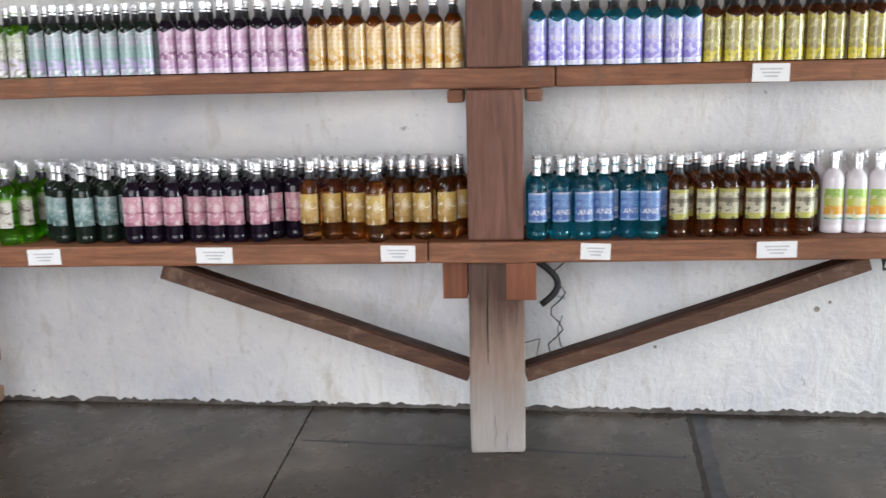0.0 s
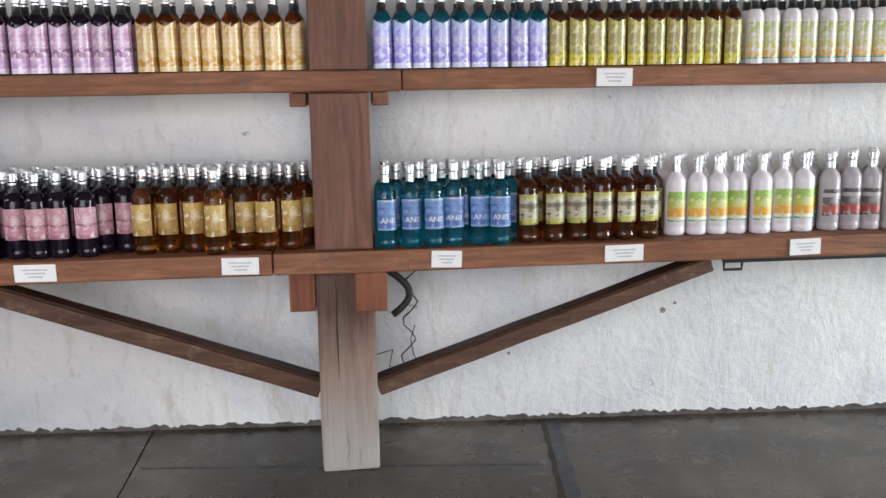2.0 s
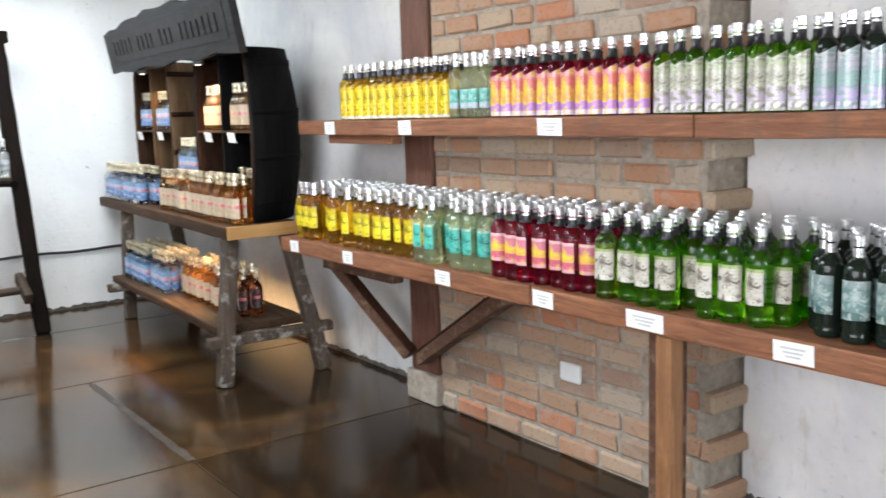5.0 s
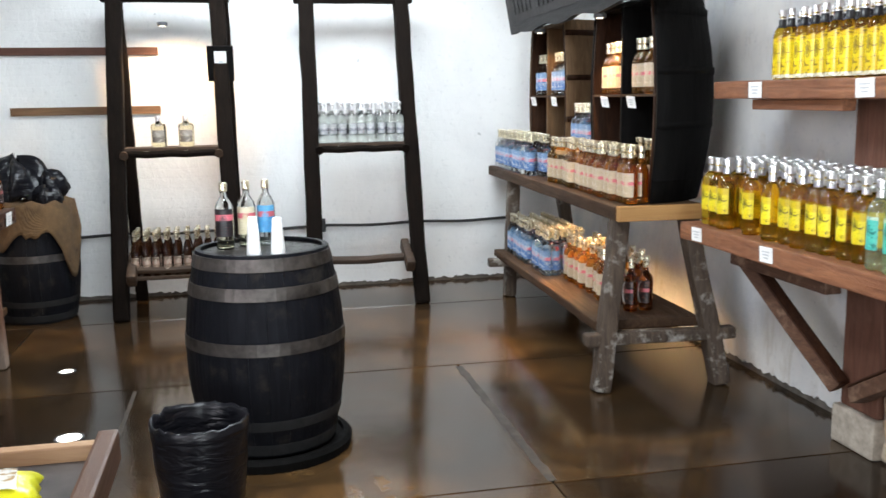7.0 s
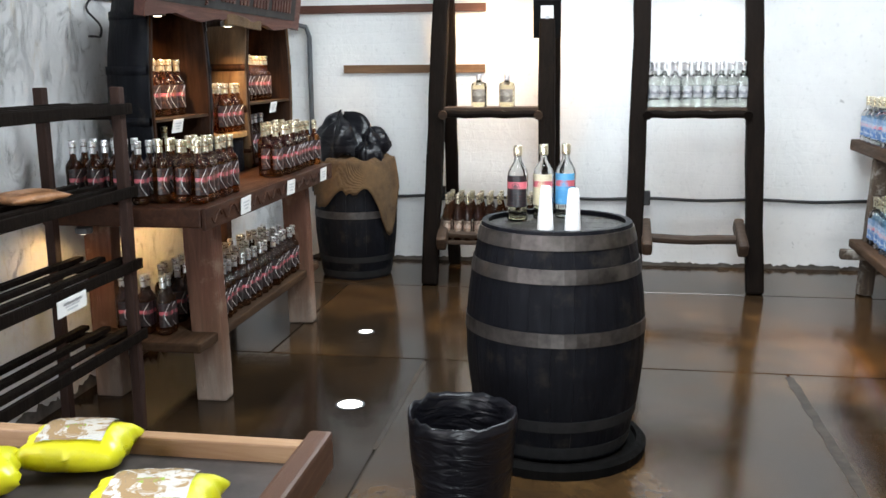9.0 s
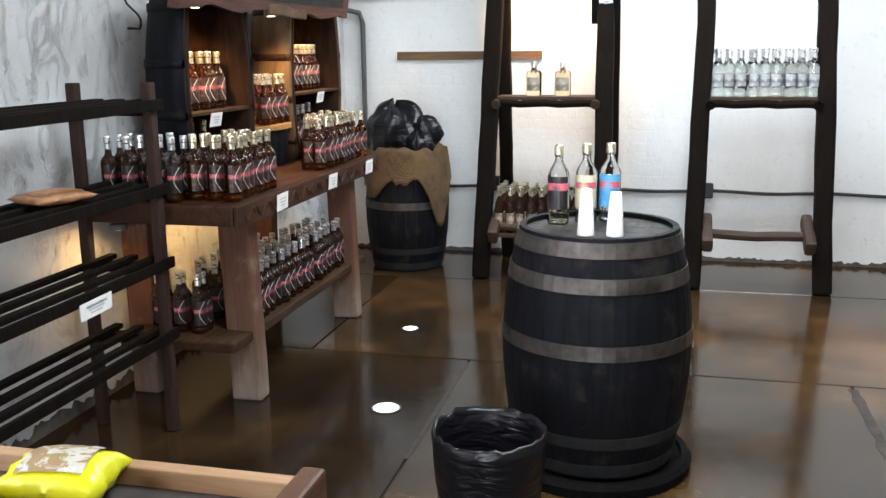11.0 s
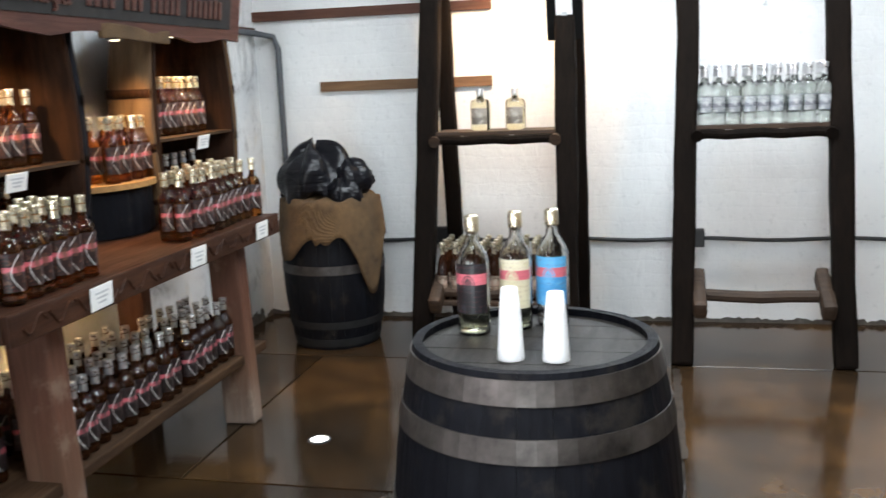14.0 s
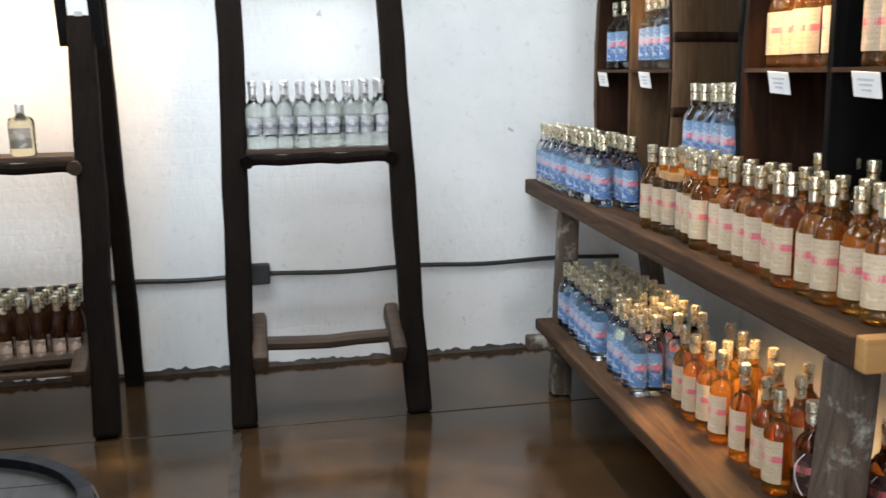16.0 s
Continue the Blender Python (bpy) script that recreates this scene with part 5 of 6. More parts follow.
G1 = "bottles on the lower shelf"
G2 = "bottles on the upper shelf"
bottle_kind("yellow", TALL, G_YELLOW, LM("lab_yellow", [(0, (0.80, 0.62, 0.02)), (0.2, (0.85, 0.72, 0.03)), (0.75, (0.70, 0.52, 0.02))], (0.10, 0.08, 0.02), 0.15), "yellow liqueur bottle with yellow label and silver cap")
bottle_kind("mint", TALL, G_MINT, LM("lab_mint", [(0, (0.06, 0.46, 0.38)), (0.08, (0.10, 0.55, 0.45)), (0.9, (0.55, 0.70, 0.55))], (0.02, 0.20, 0.17), 0.3), "pale liqueur bottle with teal label and silver cap")
bottle_kind("red", TALL, G_RED, LM("lab_red", [(0, (0.75, 0.35, 0.42)), (0.12, (0.62, 0.12, 0.20)), (0.35, (0.80, 0.45, 0.10)), (0.6, (0.66, 0.20, 0.28)), (0.9, (0.8, 0.5, 0.55))], (0.85, 0.65, 0.05), 0.2), "crimson liqueur bottle with pink label and silver cap", collar=CAP_BLACK)
bottle_kind("green", TALL, G_GREEN, LM("lab_green", [(0, (0.70, 0.69, 0.60)), (0.15, (0.62, 0.60, 0.52)), (0.9, (0.40, 0.52, 0.20))], (0.14, 0.11, 0.09), 0.25), "bright green liqueur bottle with cream label and silver cap", collar=CAP_BLACK)
bottle_kind("dark", TALL, G_DARKGREEN, LM("lab_dark", [(0, (0.08, 0.15, 0.14)), (0.2, (0.15, 0.25, 0.24)), (0.8, (0.24, 0.31, 0.31))], (0.40, 0.48, 0.46), 0.35), "near-black liqueur bottle with grey-green label")
bottle_kind("pinkblack", TALL, G_BLACK, LM("lab_pink", [(0, (0.40, 0.16, 0.22)), (0.12, (0.56, 0.27, 0.34)), (0.40, (0.34, 0.12, 0.18)), (0.48, (0.58, 0.30, 0.36))], (0.72, 0.56, 0.58), 0.3, 38), "near-black liqueur bottle with pink label and silver cap", collar=CAP_BLACK)
bottle_kind("amber", TALL, G_AMBER, LM("lab_amber", [(0, (0.36, 0.21, 0.05)), (0.2, (0.46, 0.29, 0.09)), (0.7, (0.56, 0.38, 0.10))], (0.78, 0.68, 0.46), 0.15), "amber liqueur bottle with gold label and silver cap", collar=CAP_BLACK)
bottle_kind("blue", TALL, G_BLUE, LM("lab_blue", [(0, (0.30, 0.44, 0.66)), (0.06, (0.09, 0.17, 0.46)), (0.75, (0.14, 0.27, 0.56)), (0.93, (0.45, 0.58, 0.72))], (0.20, 0.36, 0.64), 0.3), "turquoise liqueur bottle with blue label and silver cap", letters=("ANIS", 0.027, 0.088))
bottle_kind("brown", TALL, G_BROWN, LM("lab_brown", [(0, (0.48, 0.46, 0.10)), (0.18, (0.56, 0.53, 0.38)), (0.55, (0.30, 0.26, 0.18)), (0.70, (0.60, 0.57, 0.40)), (0.88, (0.50, 0.48, 0.12))], (0.10, 0.09, 0.06), 0.2, 40), "brown liqueur bottle with cream and black label", collar=CAP_BLACK)
bottle_kind("cream", TALL, G_CREAM, LM("lab_cream", [(0, (0.04, 0.42, 0.30)), (0.05, (0.82, 0.80, 0.74)), (0.16, (0.80, 0.42, 0.06)), (0.45, (0.55, 0.62, 0.10)), (0.7, (0.34, 0.56, 0.10))], (0.74, 0.72, 0.40), 0.15), "white cream liqueur bottle with green and orange label", z0=0.05, z1=0.155)
bottle_kind("greyred", TALL, G_GREY, LM("lab_greyred", [(0, (0.05, 0.03, 0.03)), (0.08, (0.42, 0.08, 0.06)), (0.4, (0.12, 0.10, 0.10)), (0.7, (0.50, 0.46, 0.45)), (0.85, (0.08, 0.07, 0.07))], (0.45, 0.42, 0.40), 0.1), "greyish cream liqueur bottle with dark red label", z0=0.055, z1=0.15)


def sleeve(key, glass, bands, art, label, amount=0.3, letters=None):
    bottle_kind(key, SLIM, glass, LM("sleeve_" + key, bands, art, amount + 0.25, 34, 0.2), label, z0=0.004, z1=0.180, spread=80, notch=0.022, collar=CAP_BLACK, capsule=0.024, letters=letters)


sleeve("u_yellow", G_YELLOW, [(0, (0.84, 0.80, 0.62)), (0.08, (0.82, 0.60, 0.02)), (0.35, (0.88, 0.68, 0.02)), (0.8, (0.80, 0.54, 0.02))], (0.25, 0.16, 0.02), "slim bottle in a yellow printed sleeve", -0.1)
bottle_kind("u_mint", SLIM, G_MINT, LM("sleeve_u_mint", [(0, (0.42, 0.50, 0.58)), (0.3, (0.08, 0.40, 0.34)), (0.8, (0.16, 0.52, 0.44))], (0.5, 0.7, 0.66), 0.2), "slim pale bottle with a teal label", z0=0.04, z1=0.12)
sleeve("u_red", G_RED, [(0, (0.76, 0.66, 0.84)), (0.10, (0.52, 0.26, 0.62)), (0.28, (0.80, 0.40, 0.12)), (0.55, (0.74, 0.20, 0.18)), (0.8, (0.78, 0.30, 0.34))], (0.88, 0.66, 0.06), "slim bottle in a red, yellow and purple sleeve", -0.05)
sleeve("u_green", G_GREEN, [(0, (0.80, 0.78, 0.82)), (0.15, (0.64, 0.58, 0.70)), (0.4, (0.66, 0.68, 0.58)), (0.75, (0.56, 0.64, 0.44))], (0.36, 0.36, 0.28), "slim green bottle in a pale printed sleeve", 0.15)
sleeve("u_dark", G_DARKGREEN, [(0, (0.74, 0.70, 0.86)), (0.12, (0.54, 0.48, 0.72)), (0.35, (0.34, 0.52, 0.50)), (0.6, (0.52, 0.53, 0.60)), (0.8, (0.60, 0.60, 0.64))], (0.34, 0.46, 0.46), "slim dark bottle in a grey and violet sleeve", 0.2)
sleeve("u_pink", G_BLACK, [(0, (0.84, 0.74, 0.88)), (0.10, (0.62, 0.40, 0.64)), (0.3, (0.34, 0.15, 0.30)), (0.5, (0.60, 0.36, 0.54)), (0.8, (0.68, 0.46, 0.62))], (0.76, 0.60, 0.74), "slim dark bottle in a pink and purple sleeve", 0.2)
sleeve("u_gold", G_AMBER, [(0, (0.84, 0.66, 0.30)), (0.10, (0.62, 0.32, 0.05)), (0.3, (0.74, 0.48, 0.14)), (0.6, (0.70, 0.46, 0.20)), (0.8, (0.60, 0.34, 0.08))], (0.80, 0.62, 0.36), "slim amber bottle in a golden sleeve", 0.3)
sleeve("u_violet", G_BLUE, [(0, (0.76, 0.80, 0.92)), (0.10, (0.34, 0.29, 0.76)), (0.3, (0.38, 0.33, 0.80)), (0.6, (0.42, 0.42, 0.84)), (0.8, (0.40, 0.56, 0.84))], (0.62, 0.62, 0.90), "slim blue bottle in a violet-blue sleeve", 0.2, ("ANIS", 0.024, 0.090))
sleeve("u_lime", G_BROWN, [(0, (0.82, 0.72, 0.10)), (0.10, (0.72, 0.62, 0.06)), (0.3, (0.62, 0.58, 0.22)), (0.6, (0.66, 0.62, 0.28)), (0.8, (0.62, 0.56, 0.08))], (0.40, 0.34, 0.14), "slim brown bottle in a yellow printed sleeve", 0.3)
sleeve("u_white", G_CREAM, [(0, (0.76, 0.74, 0.84)), (0.08, (0.10, 0.46, 0.36)), (0.12, (0.80, 0.52, 0.14)), (0.35, (0.62, 0.62, 0.20)), (0.65, (0.50, 0.60, 0.18)), (0.85, (0.78, 0.76, 0.74))], (0.76, 0.74, 0.66), "slim white bottle in a green and orange sleeve", 0.2)

rnd = random.Random(11)


BACK = {"amber": 0.035, "dark": 0.03, "cream": 0.05, "greyred": 0.05, "brown": 0.015, "yellow": 0.01, "pinkblack": 0.012}


def fill_row(stretches, y, z, step, group, turn_spread, jitter, skip=0.0, grow=1.0, shift=0.0):
    for key, x0, x1 in stretches:
        n = max(1, round((x1 - x0) / step))
        for i in range(n):
            if rnd.random() < skip:
                continue
            x = x0 + (x1 - x0) * (i + 0.5 + shift) / n + rnd.uniform(-1, 1) * jitter * 0.6
            put_bottle(key, x, y + BACK.get(key, 0.0) + rnd.uniform(-1, 1) * jitter, z, rnd.uniform(-turn_spread, turn_spread), group, grow * rnd.uniform(0.99, 1.01))


LOWER = [("yellow", -4.62, -3.46), ("mint", -3.44, -2.90), ("red", -2.88, -2.31), ("green", -2.29, -1.60), ("dark", -1.58, -1.21), ("pinkblack", -1.19, -0.53), ("amber", -0.50, 0.11), ("blue", 0.37, 0.87), ("brown", 0.89, 1.43), ("cream", 1.46, 2.06), ("greyred", 2.08, 2.9)]
ZL = SH_TOP + 0.001
for row, y in enumerate((4.866, 4.940, 5.013)):
    fill_row(LOWER, y, ZL, 0.086, G1, 20, (0.013, 0.007, 0.007)[row], (0.07, 0.0, 0.03)[row], 1.08, 0.25 if row % 2 else -0.25)
BACK.clear()
for row, y in enumerate((5.086, 5.150)):
    fill_row(LOWER[:7], y, ZL, 0.086, G1, 16, 0.004, 0.03, 1.08, -0.25 if row else 0.25)
put_bottle("amber", -0.22, 4.843, ZL, 12, G1, 1.07)
UPPER = [("u_yellow", -4.24, -3.30), ("u_mint", -3.29, -3.03), ("u_red", -3.02, -2.17), ("u_green", -2.16, -1.57), ("u_dark", -1.56, -1.06), ("u_pink", -1.05, -0.48), ("u_gold", -0.47, 0.115), ("u_violet", 0.36, 1.0), ("u_lime", 1.0, 1.74), ("u_white", 1.75, 2.9)]
for y in (4.965, 5.048):
    fill_row(UPPER, y, UP_TOP + 0.001, 0.072, G2, 9, 0.006, 0.0)

PINK = (0.70, 0.16, 0.20)
bottle_kind("spirit", LONG_NECK, G_AGED, LM("lab_spirit", [(0, (0.022, 0.013, 0.011)), (0.50, PINK), (0.66, (0.026, 0.014, 0.012))], (0.14, 0.07, 0.05), 0.2, 40), "golden spirit bottle with a dark label and red band", CAP_GOLD, 0.040, 0.155, 76, arc=True)
bottle_kind("darkspirit", LONG_NECK, G_DARKAMBER, LM("lab_darkspirit", [(0, (0.012, 0.010, 0.010)), (0.50, PINK), (0.66, (0.016, 0.012, 0.012))], (0.05, 0.045, 0.045), 0.1, 40), "dark spirit bottle with a black label and red band", CAP, 0.040, 0.155, 76, arc=True)
bottle_kind("bluespirit", LONG_NECK, CLEAR, LM("lab_bluespirit", [(0, (0.08, 0.18, 0.40)), (0.50, PINK), (0.66, (0.16, 0.29, 0.48))], (0.42, 0.50, 0.60), 0.3), "clear spirit bottle with a pale blue label and red band", CAP_GOLD, 0.035, 0.155, 85)
bottle_kind("creamspirit", LONG_NECK, G_CACHACA, LM("lab_creamspirit", [(0, (0.55, 0.44, 0.30)), (0.50, PINK), (0.64, (0.58, 0.47, 0.33))], (0.66, 0.55, 0.40), 0.1), "golden spirit bottle with a tan label and red band", CAP_GOLD, 0.035, 0.150)
bottle_kind("clearspirit", LONG_NECK, SPIRIT_CLEAR, LM("lab_clearspirit", [(0, (0.34, 0.36, 0.38)), (0.3, (0.22, 0.23, 0.26)), (0.6, (0.42, 0.44, 0.46))], (0.60, 0.61, 0.62), 0.2), "clear spirit bottle with a small grey label", CAP, 0.06, 0.13, 45)
bottle_kind("mini", MINI, G_DARKAMBER, LM("lab_mini", [(0, (0.26, 0.18, 0.13)), (0.4, (0.46, 0.30, 0.24)), (0.7, (0.22, 0.16, 0.12))], (0.55, 0.45, 0.36), 0.3), "slim dark amber bottle with a brown label", CAP_GOLD, 0.04, 0.12)
bottle_kind("flask", FLASK, G_PALE, LM("lab_flask", [(0, (0.20, 0.17, 0.14)), (0.5, (0.32, 0.28, 0.24))], (0.45, 0.40, 0.34), 0.2), "squat pale flask with a grey label", CAP, 0.025, 0.090, 50)


def block(key, xs, ys, z, turn, group, jitter=0.010, skip=0.0, grow=1.0):
    for x in xs:
        for y in ys:
            if rnd.random() >= skip:
                put_bottle(key, x + rnd.uniform(-1, 1) * jitter, y + rnd.uniform(-1, 1) * jitter, z, turn + rnd.uniform(-14, 14), group, grow * rnd.uniform(0.99, 1.01))


def steps(a, b, step):
    n = max(1, round(abs(b - a) / step))
    return [a + (b - a) * i / n for i in range(n + 1)]


GT = "spirit bottles on the table"
block("spirit", steps(-4.70, -5.03, 0.073), (1.48, 1.40, 1.32), T_TOP + 0.001, 160, GT, 0.011, 0.02, grow=0.88)
block("darkspirit", steps(-4.64, -4.80, 0.073), (1.26, 1.17, 1.08, 0.99), T_TOP + 0.001, 150, GT, 0.006, 0.05, grow=0.88)
block("spirit", steps(-5.64, -6.22, 0.073), (1.48, 1.40), T_TOP + 0.001, 160, GT, 0.011, grow=0.88)
block("spirit", steps(-5.90, -6.20, 0.09), (1.31,), T_TOP + 0.001, 160, GT, 0.011, grow=0.88)
block("spirit", steps(-5.00, -5.30, 0.068), (1.13, 1.05), 1.176, 165, "bottles on the half-barrel shelves", 0.005, grow=0.88)
block("spirit", steps(-6.12, -6.50, 0.068), (1.12, 1.05), 1.206, 165, "bottles on the half-barrel shelves", 0.005, grow=0.88)
block("spirit", steps(-5.70, -5.93, 0.068), (1.17, 1.09), T_TOP + 0.203, 165, "bottles on the half tub", 0.004, grow=0.88)
block("darkspirit", steps(-6.20, -6.45, 0.085), (1.10,), T_TOP + 0.024, 165, GT, 0.005, grow=0.88)
block("spirit", steps(-5.05, -5.16, 0.1), (1.12,), T_TOP + 0.024, 165, GT, 0.005, grow=0.88)
GL = "dark bottles on the table's lower shelf"
block("darkspirit", steps(-4.74, -4.78, 0.09), (1.10, 1.19, 1.28), 0.307, 150, GL, 0.004, grow=0.88)
block("darkspirit", steps(-4.95, -5.55, 0.075), (1.42, 1.335, 1.25, 1.165), 0.307, 160, GL, 0.010, 0.03, grow=0.88)
block("darkspirit", steps(-5.66, -6.0, 0.075), (1.42, 1.335, 1.25), 0.307, 160, GL, 0.010, 0.03, grow=0.88)

GB = "bottles on the bench"
block("bluespirit", steps(-7.64, -6.72, 0.083), (4.75,), B_TOP + 0.001, 20, GB, 0.011)
block("bluespirit", steps(-7.64, -6.60, 0.083), (4.835,), B_TOP + 0.001, 20, GB, 0.011)
block("creamspirit", steps(-6.24, -4.98, 0.082), (4.775,), B_TOP + 0.001, 20, GB, 0.012)
block("creamspirit", steps(-6.20, -5.00, 0.084), (4.855,), B_TOP + 0.001, 20, GB, 0.009)
block("creamspirit", steps(-5.62, -5.14, 0.080), (4.965,), B_TOP + 0.026, 20, GB, 0.004, 0.25)
block("bluespirit", steps(-6.28, -5.98, 0.075), (4.93, 5.0), B_TOP + 0.203, 12, "bottles on the half tub", 0.004)
block("bluespirit", steps(-7.18, -7.06, 0.085), (4.95,), 1.431, 10, "bottles on the half-barrel shelves", 0.004)
block("bluespirit", steps(-6.80, -6.56, 0.075), (4.95, 5.03), 1.431, 10, "bottles on the half-barrel shelves", 0.004)
block("creamspirit", steps(-5.74, -5.46, 0.078), (4.94, 5.02), 1.431, 10, "bottles on the half-barrel shelves", 0.004)
block("creamspirit", steps(-5.28, -5.04, 0.080), (4.94, 5.02), 1.431, 10, "bottles on the half-barrel shelves", 0.004)
ZLOW = 0.331
block("bluespirit", steps(-7.05, -6.15, 0.084), (4.70, 4.75, 4.84, 4.93), ZLOW, 20, "bottles on the bench's lower plank", 0.008, 0.03)
block("creamspirit", steps(-6.00, -5.72, 0.09), (4.80, 4.86, 4.95), ZLOW, 20, "bottles on the bench's lower plank", 0.008, 0.08)
block("creamspirit", steps(-5.58, -5.36, 0.095), (4.80, 4.90, 4.99), ZLOW, 20, "bottles on the bench's lower plank", 0.014, 0.15)
block("spirit", steps(-5.27, -5.12, 0.10), (4.84, 4.95), ZLOW, 20, "bottles on the bench's lower plank", 0.016, 0.10)

xs = -7.255
GR = "bottles on the ladder racks"
block("clearspirit", (xs - 0.02, xs - 0.10, xs - 0.18), steps(3.37, 3.91, 0.070), 1.129, 90, GR, 0.005, 0.03)
put_bottle("flask", xs - 0.06, 2.27, 1.129, 90, GR, 1.25)
put_bottle("flask", xs - 0.06, 2.45, 1.129, 92, GR, 1.25)
block("mini", (-7.12, -7.19, -7.26, -7.33), steps(2.09, 2.62, 0.066), 0.286, 90, GR, 0.004, 0.02, 1.05)

# three tasting bottles and the cups on the barrel
ZH = 0.035 + 0.810 - 0.0175


def tasting_bottle(x, y, label_material, liquid, level, label):
    t = thing("tasting_bottle", pose(x, y, ZH, 0, 0, 80) @ Matrix.Diagonal((0.92, 0.92, 0.90, 1)), label, "bottle", "tasting bottles on the barrel")
    outer = [(0.032, 0.0), (0.0395, 0.004), (0.0405, 0.012), (0.0405, 0.186), (0.037, 0.204), (0.024, 0.226), (0.0160, 0.240), (0.0140, 0.256), (0.0140, 0.286)]
    inner = [(r - 0.003, z + 0.004 if z < 0.1 else z) for r, z in reversed(outer)]
    bm = lathe(outer + [(0.0125, 0.287)] + inner[1:], 28, True, True)
    bmesh.ops.recalc_face_normals(bm, faces=bm.faces)
    part("glass", bm, CLEAR, t, smooth=True)
    part("liquid", lathe([(0.028, 0.0055), (0.0368, 0.010), (0.0368, level)], 28), liquid, t, smooth=False)
    part("cap", lathe([(0.0172, 0.262), (0.0176, 0.266), (0.0176, 0.300), (0.0155, 0.304)], 20), CAP_GOLD, t, smooth=True)
    part("label", label_bm(0.0405, 0.060, 0.186, 72), label_material, t)
    return t


TL_BLACK = LM("tasting_black", [(0, (0.012, 0.012, 0.014)), (0.58, PINK), (0.80, (0.014, 0.014, 0.016))], (0.03, 0.03, 0.035), 0.1)
TL_CREAM = LM("tasting_cream", [(0, (0.74, 0.68, 0.48)), (0.58, PINK), (0.78, (0.76, 0.70, 0.52))], (0.70, 0.64, 0.42), 0.2)
TL_BLUE = LM("tasting_blue", [(0, (0.07, 0.33, 0.66)), (0.58, PINK), (0.78, (0.10, 0.40, 0.70))], (0.12, 0.42, 0.72), 0.2)
tasting_bottle(-4.63, 2.735, TL_BLACK, G_PALE, 0.062, "nearly empty clear bottle with a black and red label")
tasting_bottle(-4.685, 2.825, TL_CREAM, G_PALE, 0.070, "clear bottle with a cream and red label")
tasting_bottle(-4.72, 2.905, TL_BLUE, CLEAR, 0.060, "clear bottle with a blue and red label")


def cup_stack(x, y, n, label):
    t = thing("cup_stack", (x, y, ZH), label, "plastic cups", "cup stacks on the barrel")
    for i in range(n):
        z = 0.0080 * i
        k = 0.96 - 0.017 * i
        part("cup", lathe([(0.0296 * k, z), (0.0297 * k, z + 0.002), (0.0292 * k, z + 0.0086), (0.0222 * k, z + 0.055), (0.0205 * k, z + 0.056)], 24), CUP, t, smooth=True)
    return t


cup_stack(-4.445, 2.846, 13, "stack of upturned white plastic cups")
cup_stack(-4.445, 2.940, 12, "stack of upturned white plastic cups")

# ---- bricks of the pier ----
wall_brick = structure("wall_brick", boxed(-3.77, -2.12, 5.205, 5.6, 0.0, ZC), MORTAR, "pier of old pale and orange bricks with grey mortar")


def brick_mesh(w, d, h, seed):
    bm = boxed(-w / 2, w / 2, -d / 2, d / 2, -h / 2, h / 2, 0.0)
    bmesh.ops.bevel(bm, geom=list(bm.edges), offset=0.009, segments=1, affect="EDGES")
    for v in bm.verts:
        v.co += noise.noise_vector(v.co * 30 + Vector((seed, 0, 0))) * 0.009
    return mesh_of("brick", bm, BRICK, False)


BR = [brick_mesh(0.222, 0.05, 0.074, k) for k in range(4)]
BR_HALF = [brick_mesh(0.108, 0.05, 0.074, k + 9) for k in range(3)]
course = 0.093
for c in range(int(ZC / course)):
    z = 0.045 + c * course
    x = -3.765
    while x < -2.14:
        half = rnd.random() < 0.12 or (x < -3.76 and c % 2 == 0) or x + 0.228 > -2.09
        w = 0.115 if half else 0.228
        x1 = x + w
        if x1 > -2.07:
            break
        if x1 > -3.90:
            o = new("brick", rnd.choice(BR_HALF if half else BR))
            tooth = 0.035 if (c % 2 == 0 and x1 + 0.12 > -2.14) else 0.0
            o.matrix_basis = pose(x + w / 2 + tooth, 5.2165 + rnd.uniform(-0.005, 0.005), z, rnd.uniform(-1, 1), rnd.uniform(-1, 1), rnd.uniform(-1.2, 1.2))
            o.parent = wall_brick
        x = x1 + 0.018
for c in range(0, int(ZC / course), 2):
    o = new("brick", BR[c % 4])
    o.matrix_basis = pose(-2.10, 5.30, 0.045 + c * course, 0, 0, 90 + rnd.uniform(-3, 3))
    o.parent = wall_brick

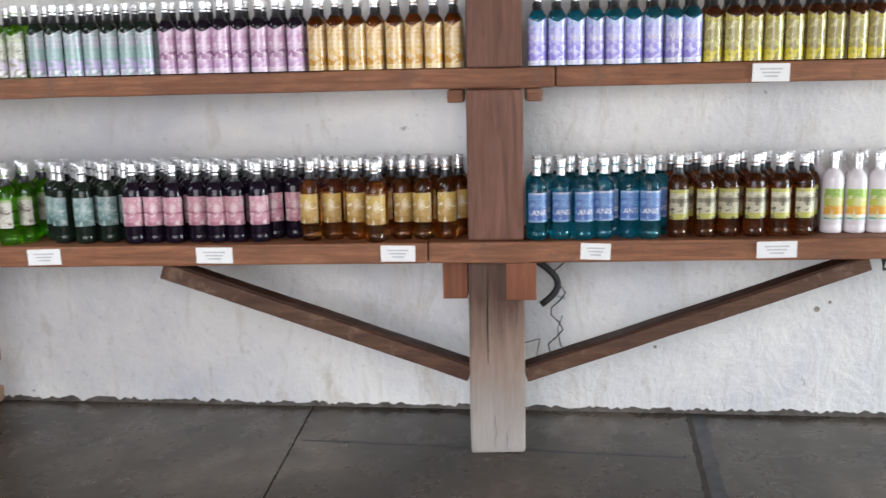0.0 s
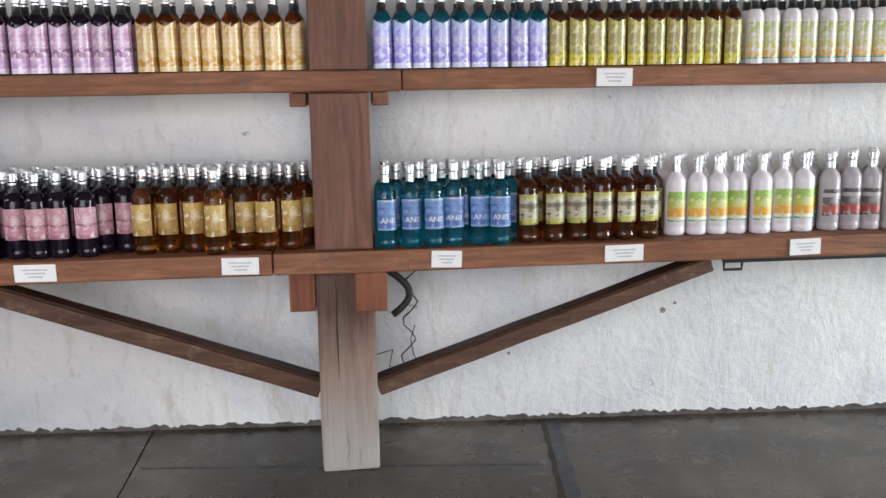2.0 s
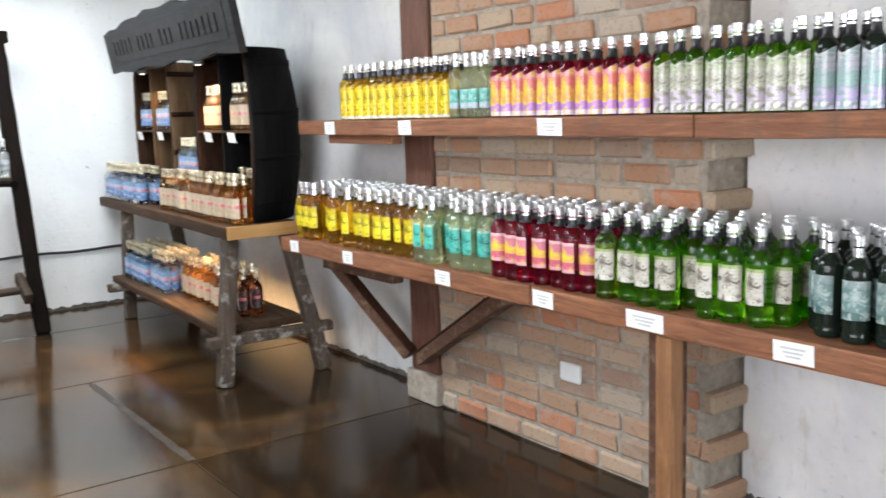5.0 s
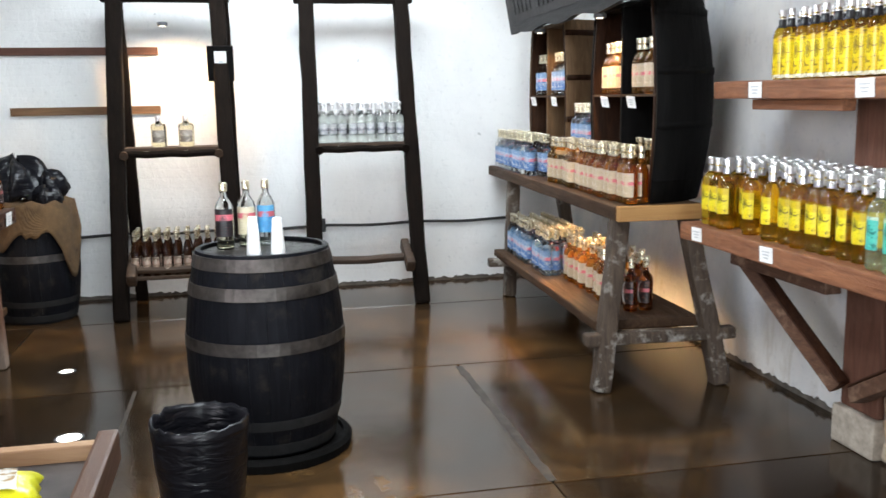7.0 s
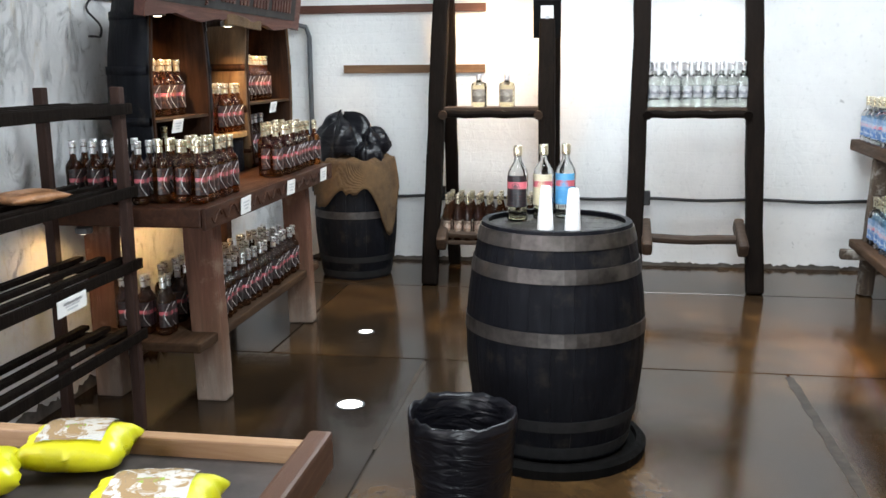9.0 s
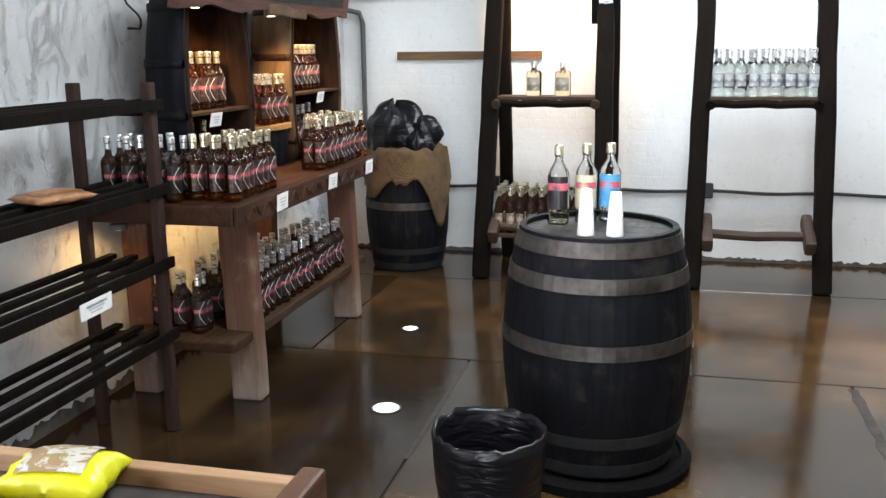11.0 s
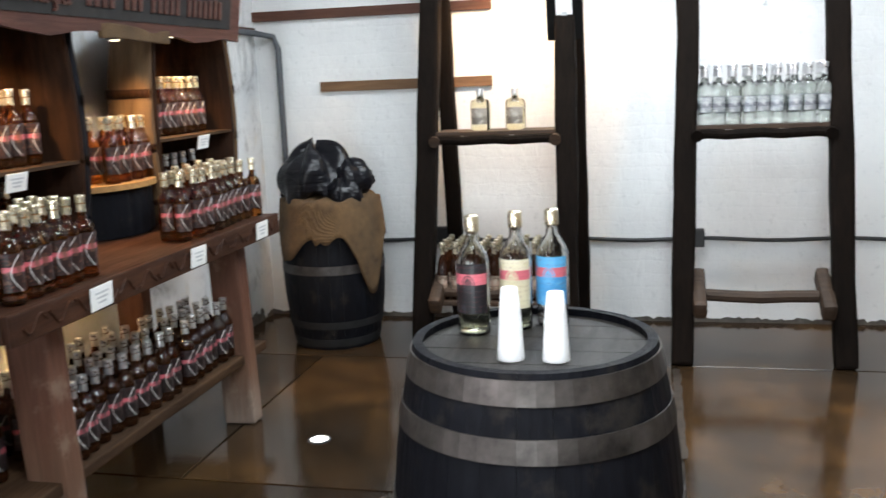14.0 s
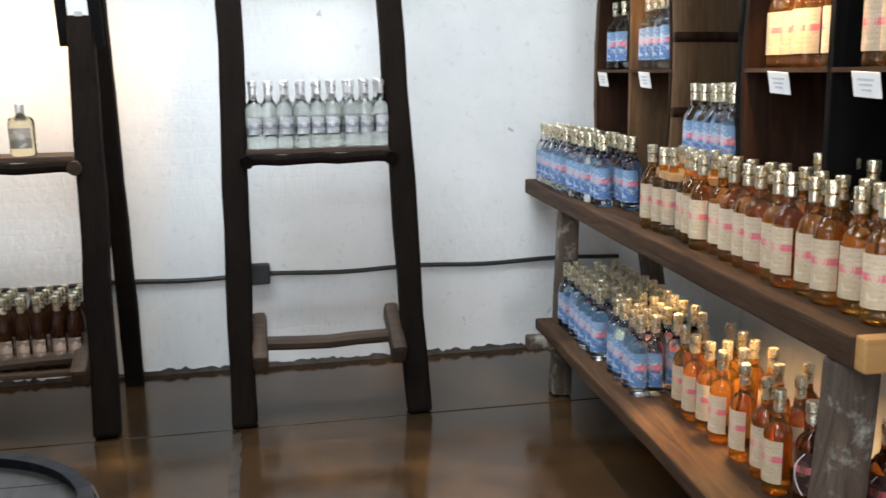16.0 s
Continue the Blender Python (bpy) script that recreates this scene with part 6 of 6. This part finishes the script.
# ---- floor slabs ----
COLUMNS = [
    (XW - 0.25, -7.0, (0.40, YN + 0.4)),
    (-7.0, -5.49, (0.40, 1.45, 3.24, YN + 0.4)),
    (-5.49, -3.88, (0.40, 2.235, 3.90, YN + 0.4)),
    (-3.88, -2.18, (0.40, 1.93, 3.90, YN + 0.4)),
    (-2.18, -0.60, (0.40, 1.93, 3.90, YN + 0.4)),
    (-0.60, 2.7, (0.40, 1.93, 3.90, YN + 0.4)),
    (2.7, XE + 0.2, (0.40, 1.93, 3.90, YN + 0.4)),
]
for x0, x1, ys in COLUMNS:
    for y0, y1 in zip(ys, ys[1:]):
        g = 0.005 if x1 < -3.0 else 0.003
        bm = bmesh.new()
        box(bm, x0 + g, x1 - g, y0 + g, y1 - g, -0.03, 0.0)
        tops = [e for e in bm.edges if all(v.co.z > -0.001 for v in e.verts)]
        bmesh.ops.bevel(bm, geom=tops, offset=0.002, segments=1, affect="EDGES")
        # FLOOR_STRIP puts the table's dark reflection into the south slabs' colour
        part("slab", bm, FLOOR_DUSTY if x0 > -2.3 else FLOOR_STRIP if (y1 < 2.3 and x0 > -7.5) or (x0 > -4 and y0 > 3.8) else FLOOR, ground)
for x0, x1, y, half in ((-5.45, -3.9, 3.90, 0.026), (-6.95, -5.9, 3.24, 0.024), (-5.45, -4.4, 2.235, 0.012)):
    bm = bmesh.new()
    n = 24
    rim = [[], []]
    for i in range(n + 1):
        for k, sgn in ((0, -1), (1, 1)):
            rim[k].append(bm.verts.new((x0 + (x1 - x0) * i / n, y + sgn * half * (0.8 + 0.5 * noise.noise(Vector((i * 0.7, k * 9, y)))), 0.0012)))
    for i in range(n):
        bm.faces.new((rim[0][i], rim[0][i + 1], rim[1][i + 1], rim[1][i]))
    part("joint_fill", bm, JOINT_FILL, ground, "dark worn filler along a joint")

# dark joint beside the post and the stained joint on the dusty floor
joint = boxed(-0.57, 0.95, -0.007, 0.007, -0.004, 0.0012)
ob = part("joint_strip", joint, JOINT_STAIN, ground, "dark dirt-filled joint")
ob.matrix_basis = pose(0.0, 4.885, 0, 0, 0, -6.2)
for k, (sx, w) in enumerate(((1.08, 0.045), (1.045, 0.016))):
    bm = bmesh.new()
    left, right = [], []
    for i in range(13):
        yy = 5.24 - 0.075 * i
        left.append(bm.verts.new((sx - 0.10 * i / 12 - w * (0.7 + 0.5 * noise.noise(Vector((i * 0.9, k, 2)))), yy, 0.0012 + 0.0008 * k)))
        right.append(bm.verts.new((sx - 0.10 * i / 12 + w * (0.7 + 0.5 * noise.noise(Vector((i * 0.9, k, 7)))), yy, 0.0012 + 0.0008 * k)))
    for i in range(12):
        bm.faces.new((left[i], left[i + 1], right[i + 1], right[i]))
    part("stain", bm, JOINT_STAIN if k == 0 else JOINT, ground, "dark damp stain along a joint")
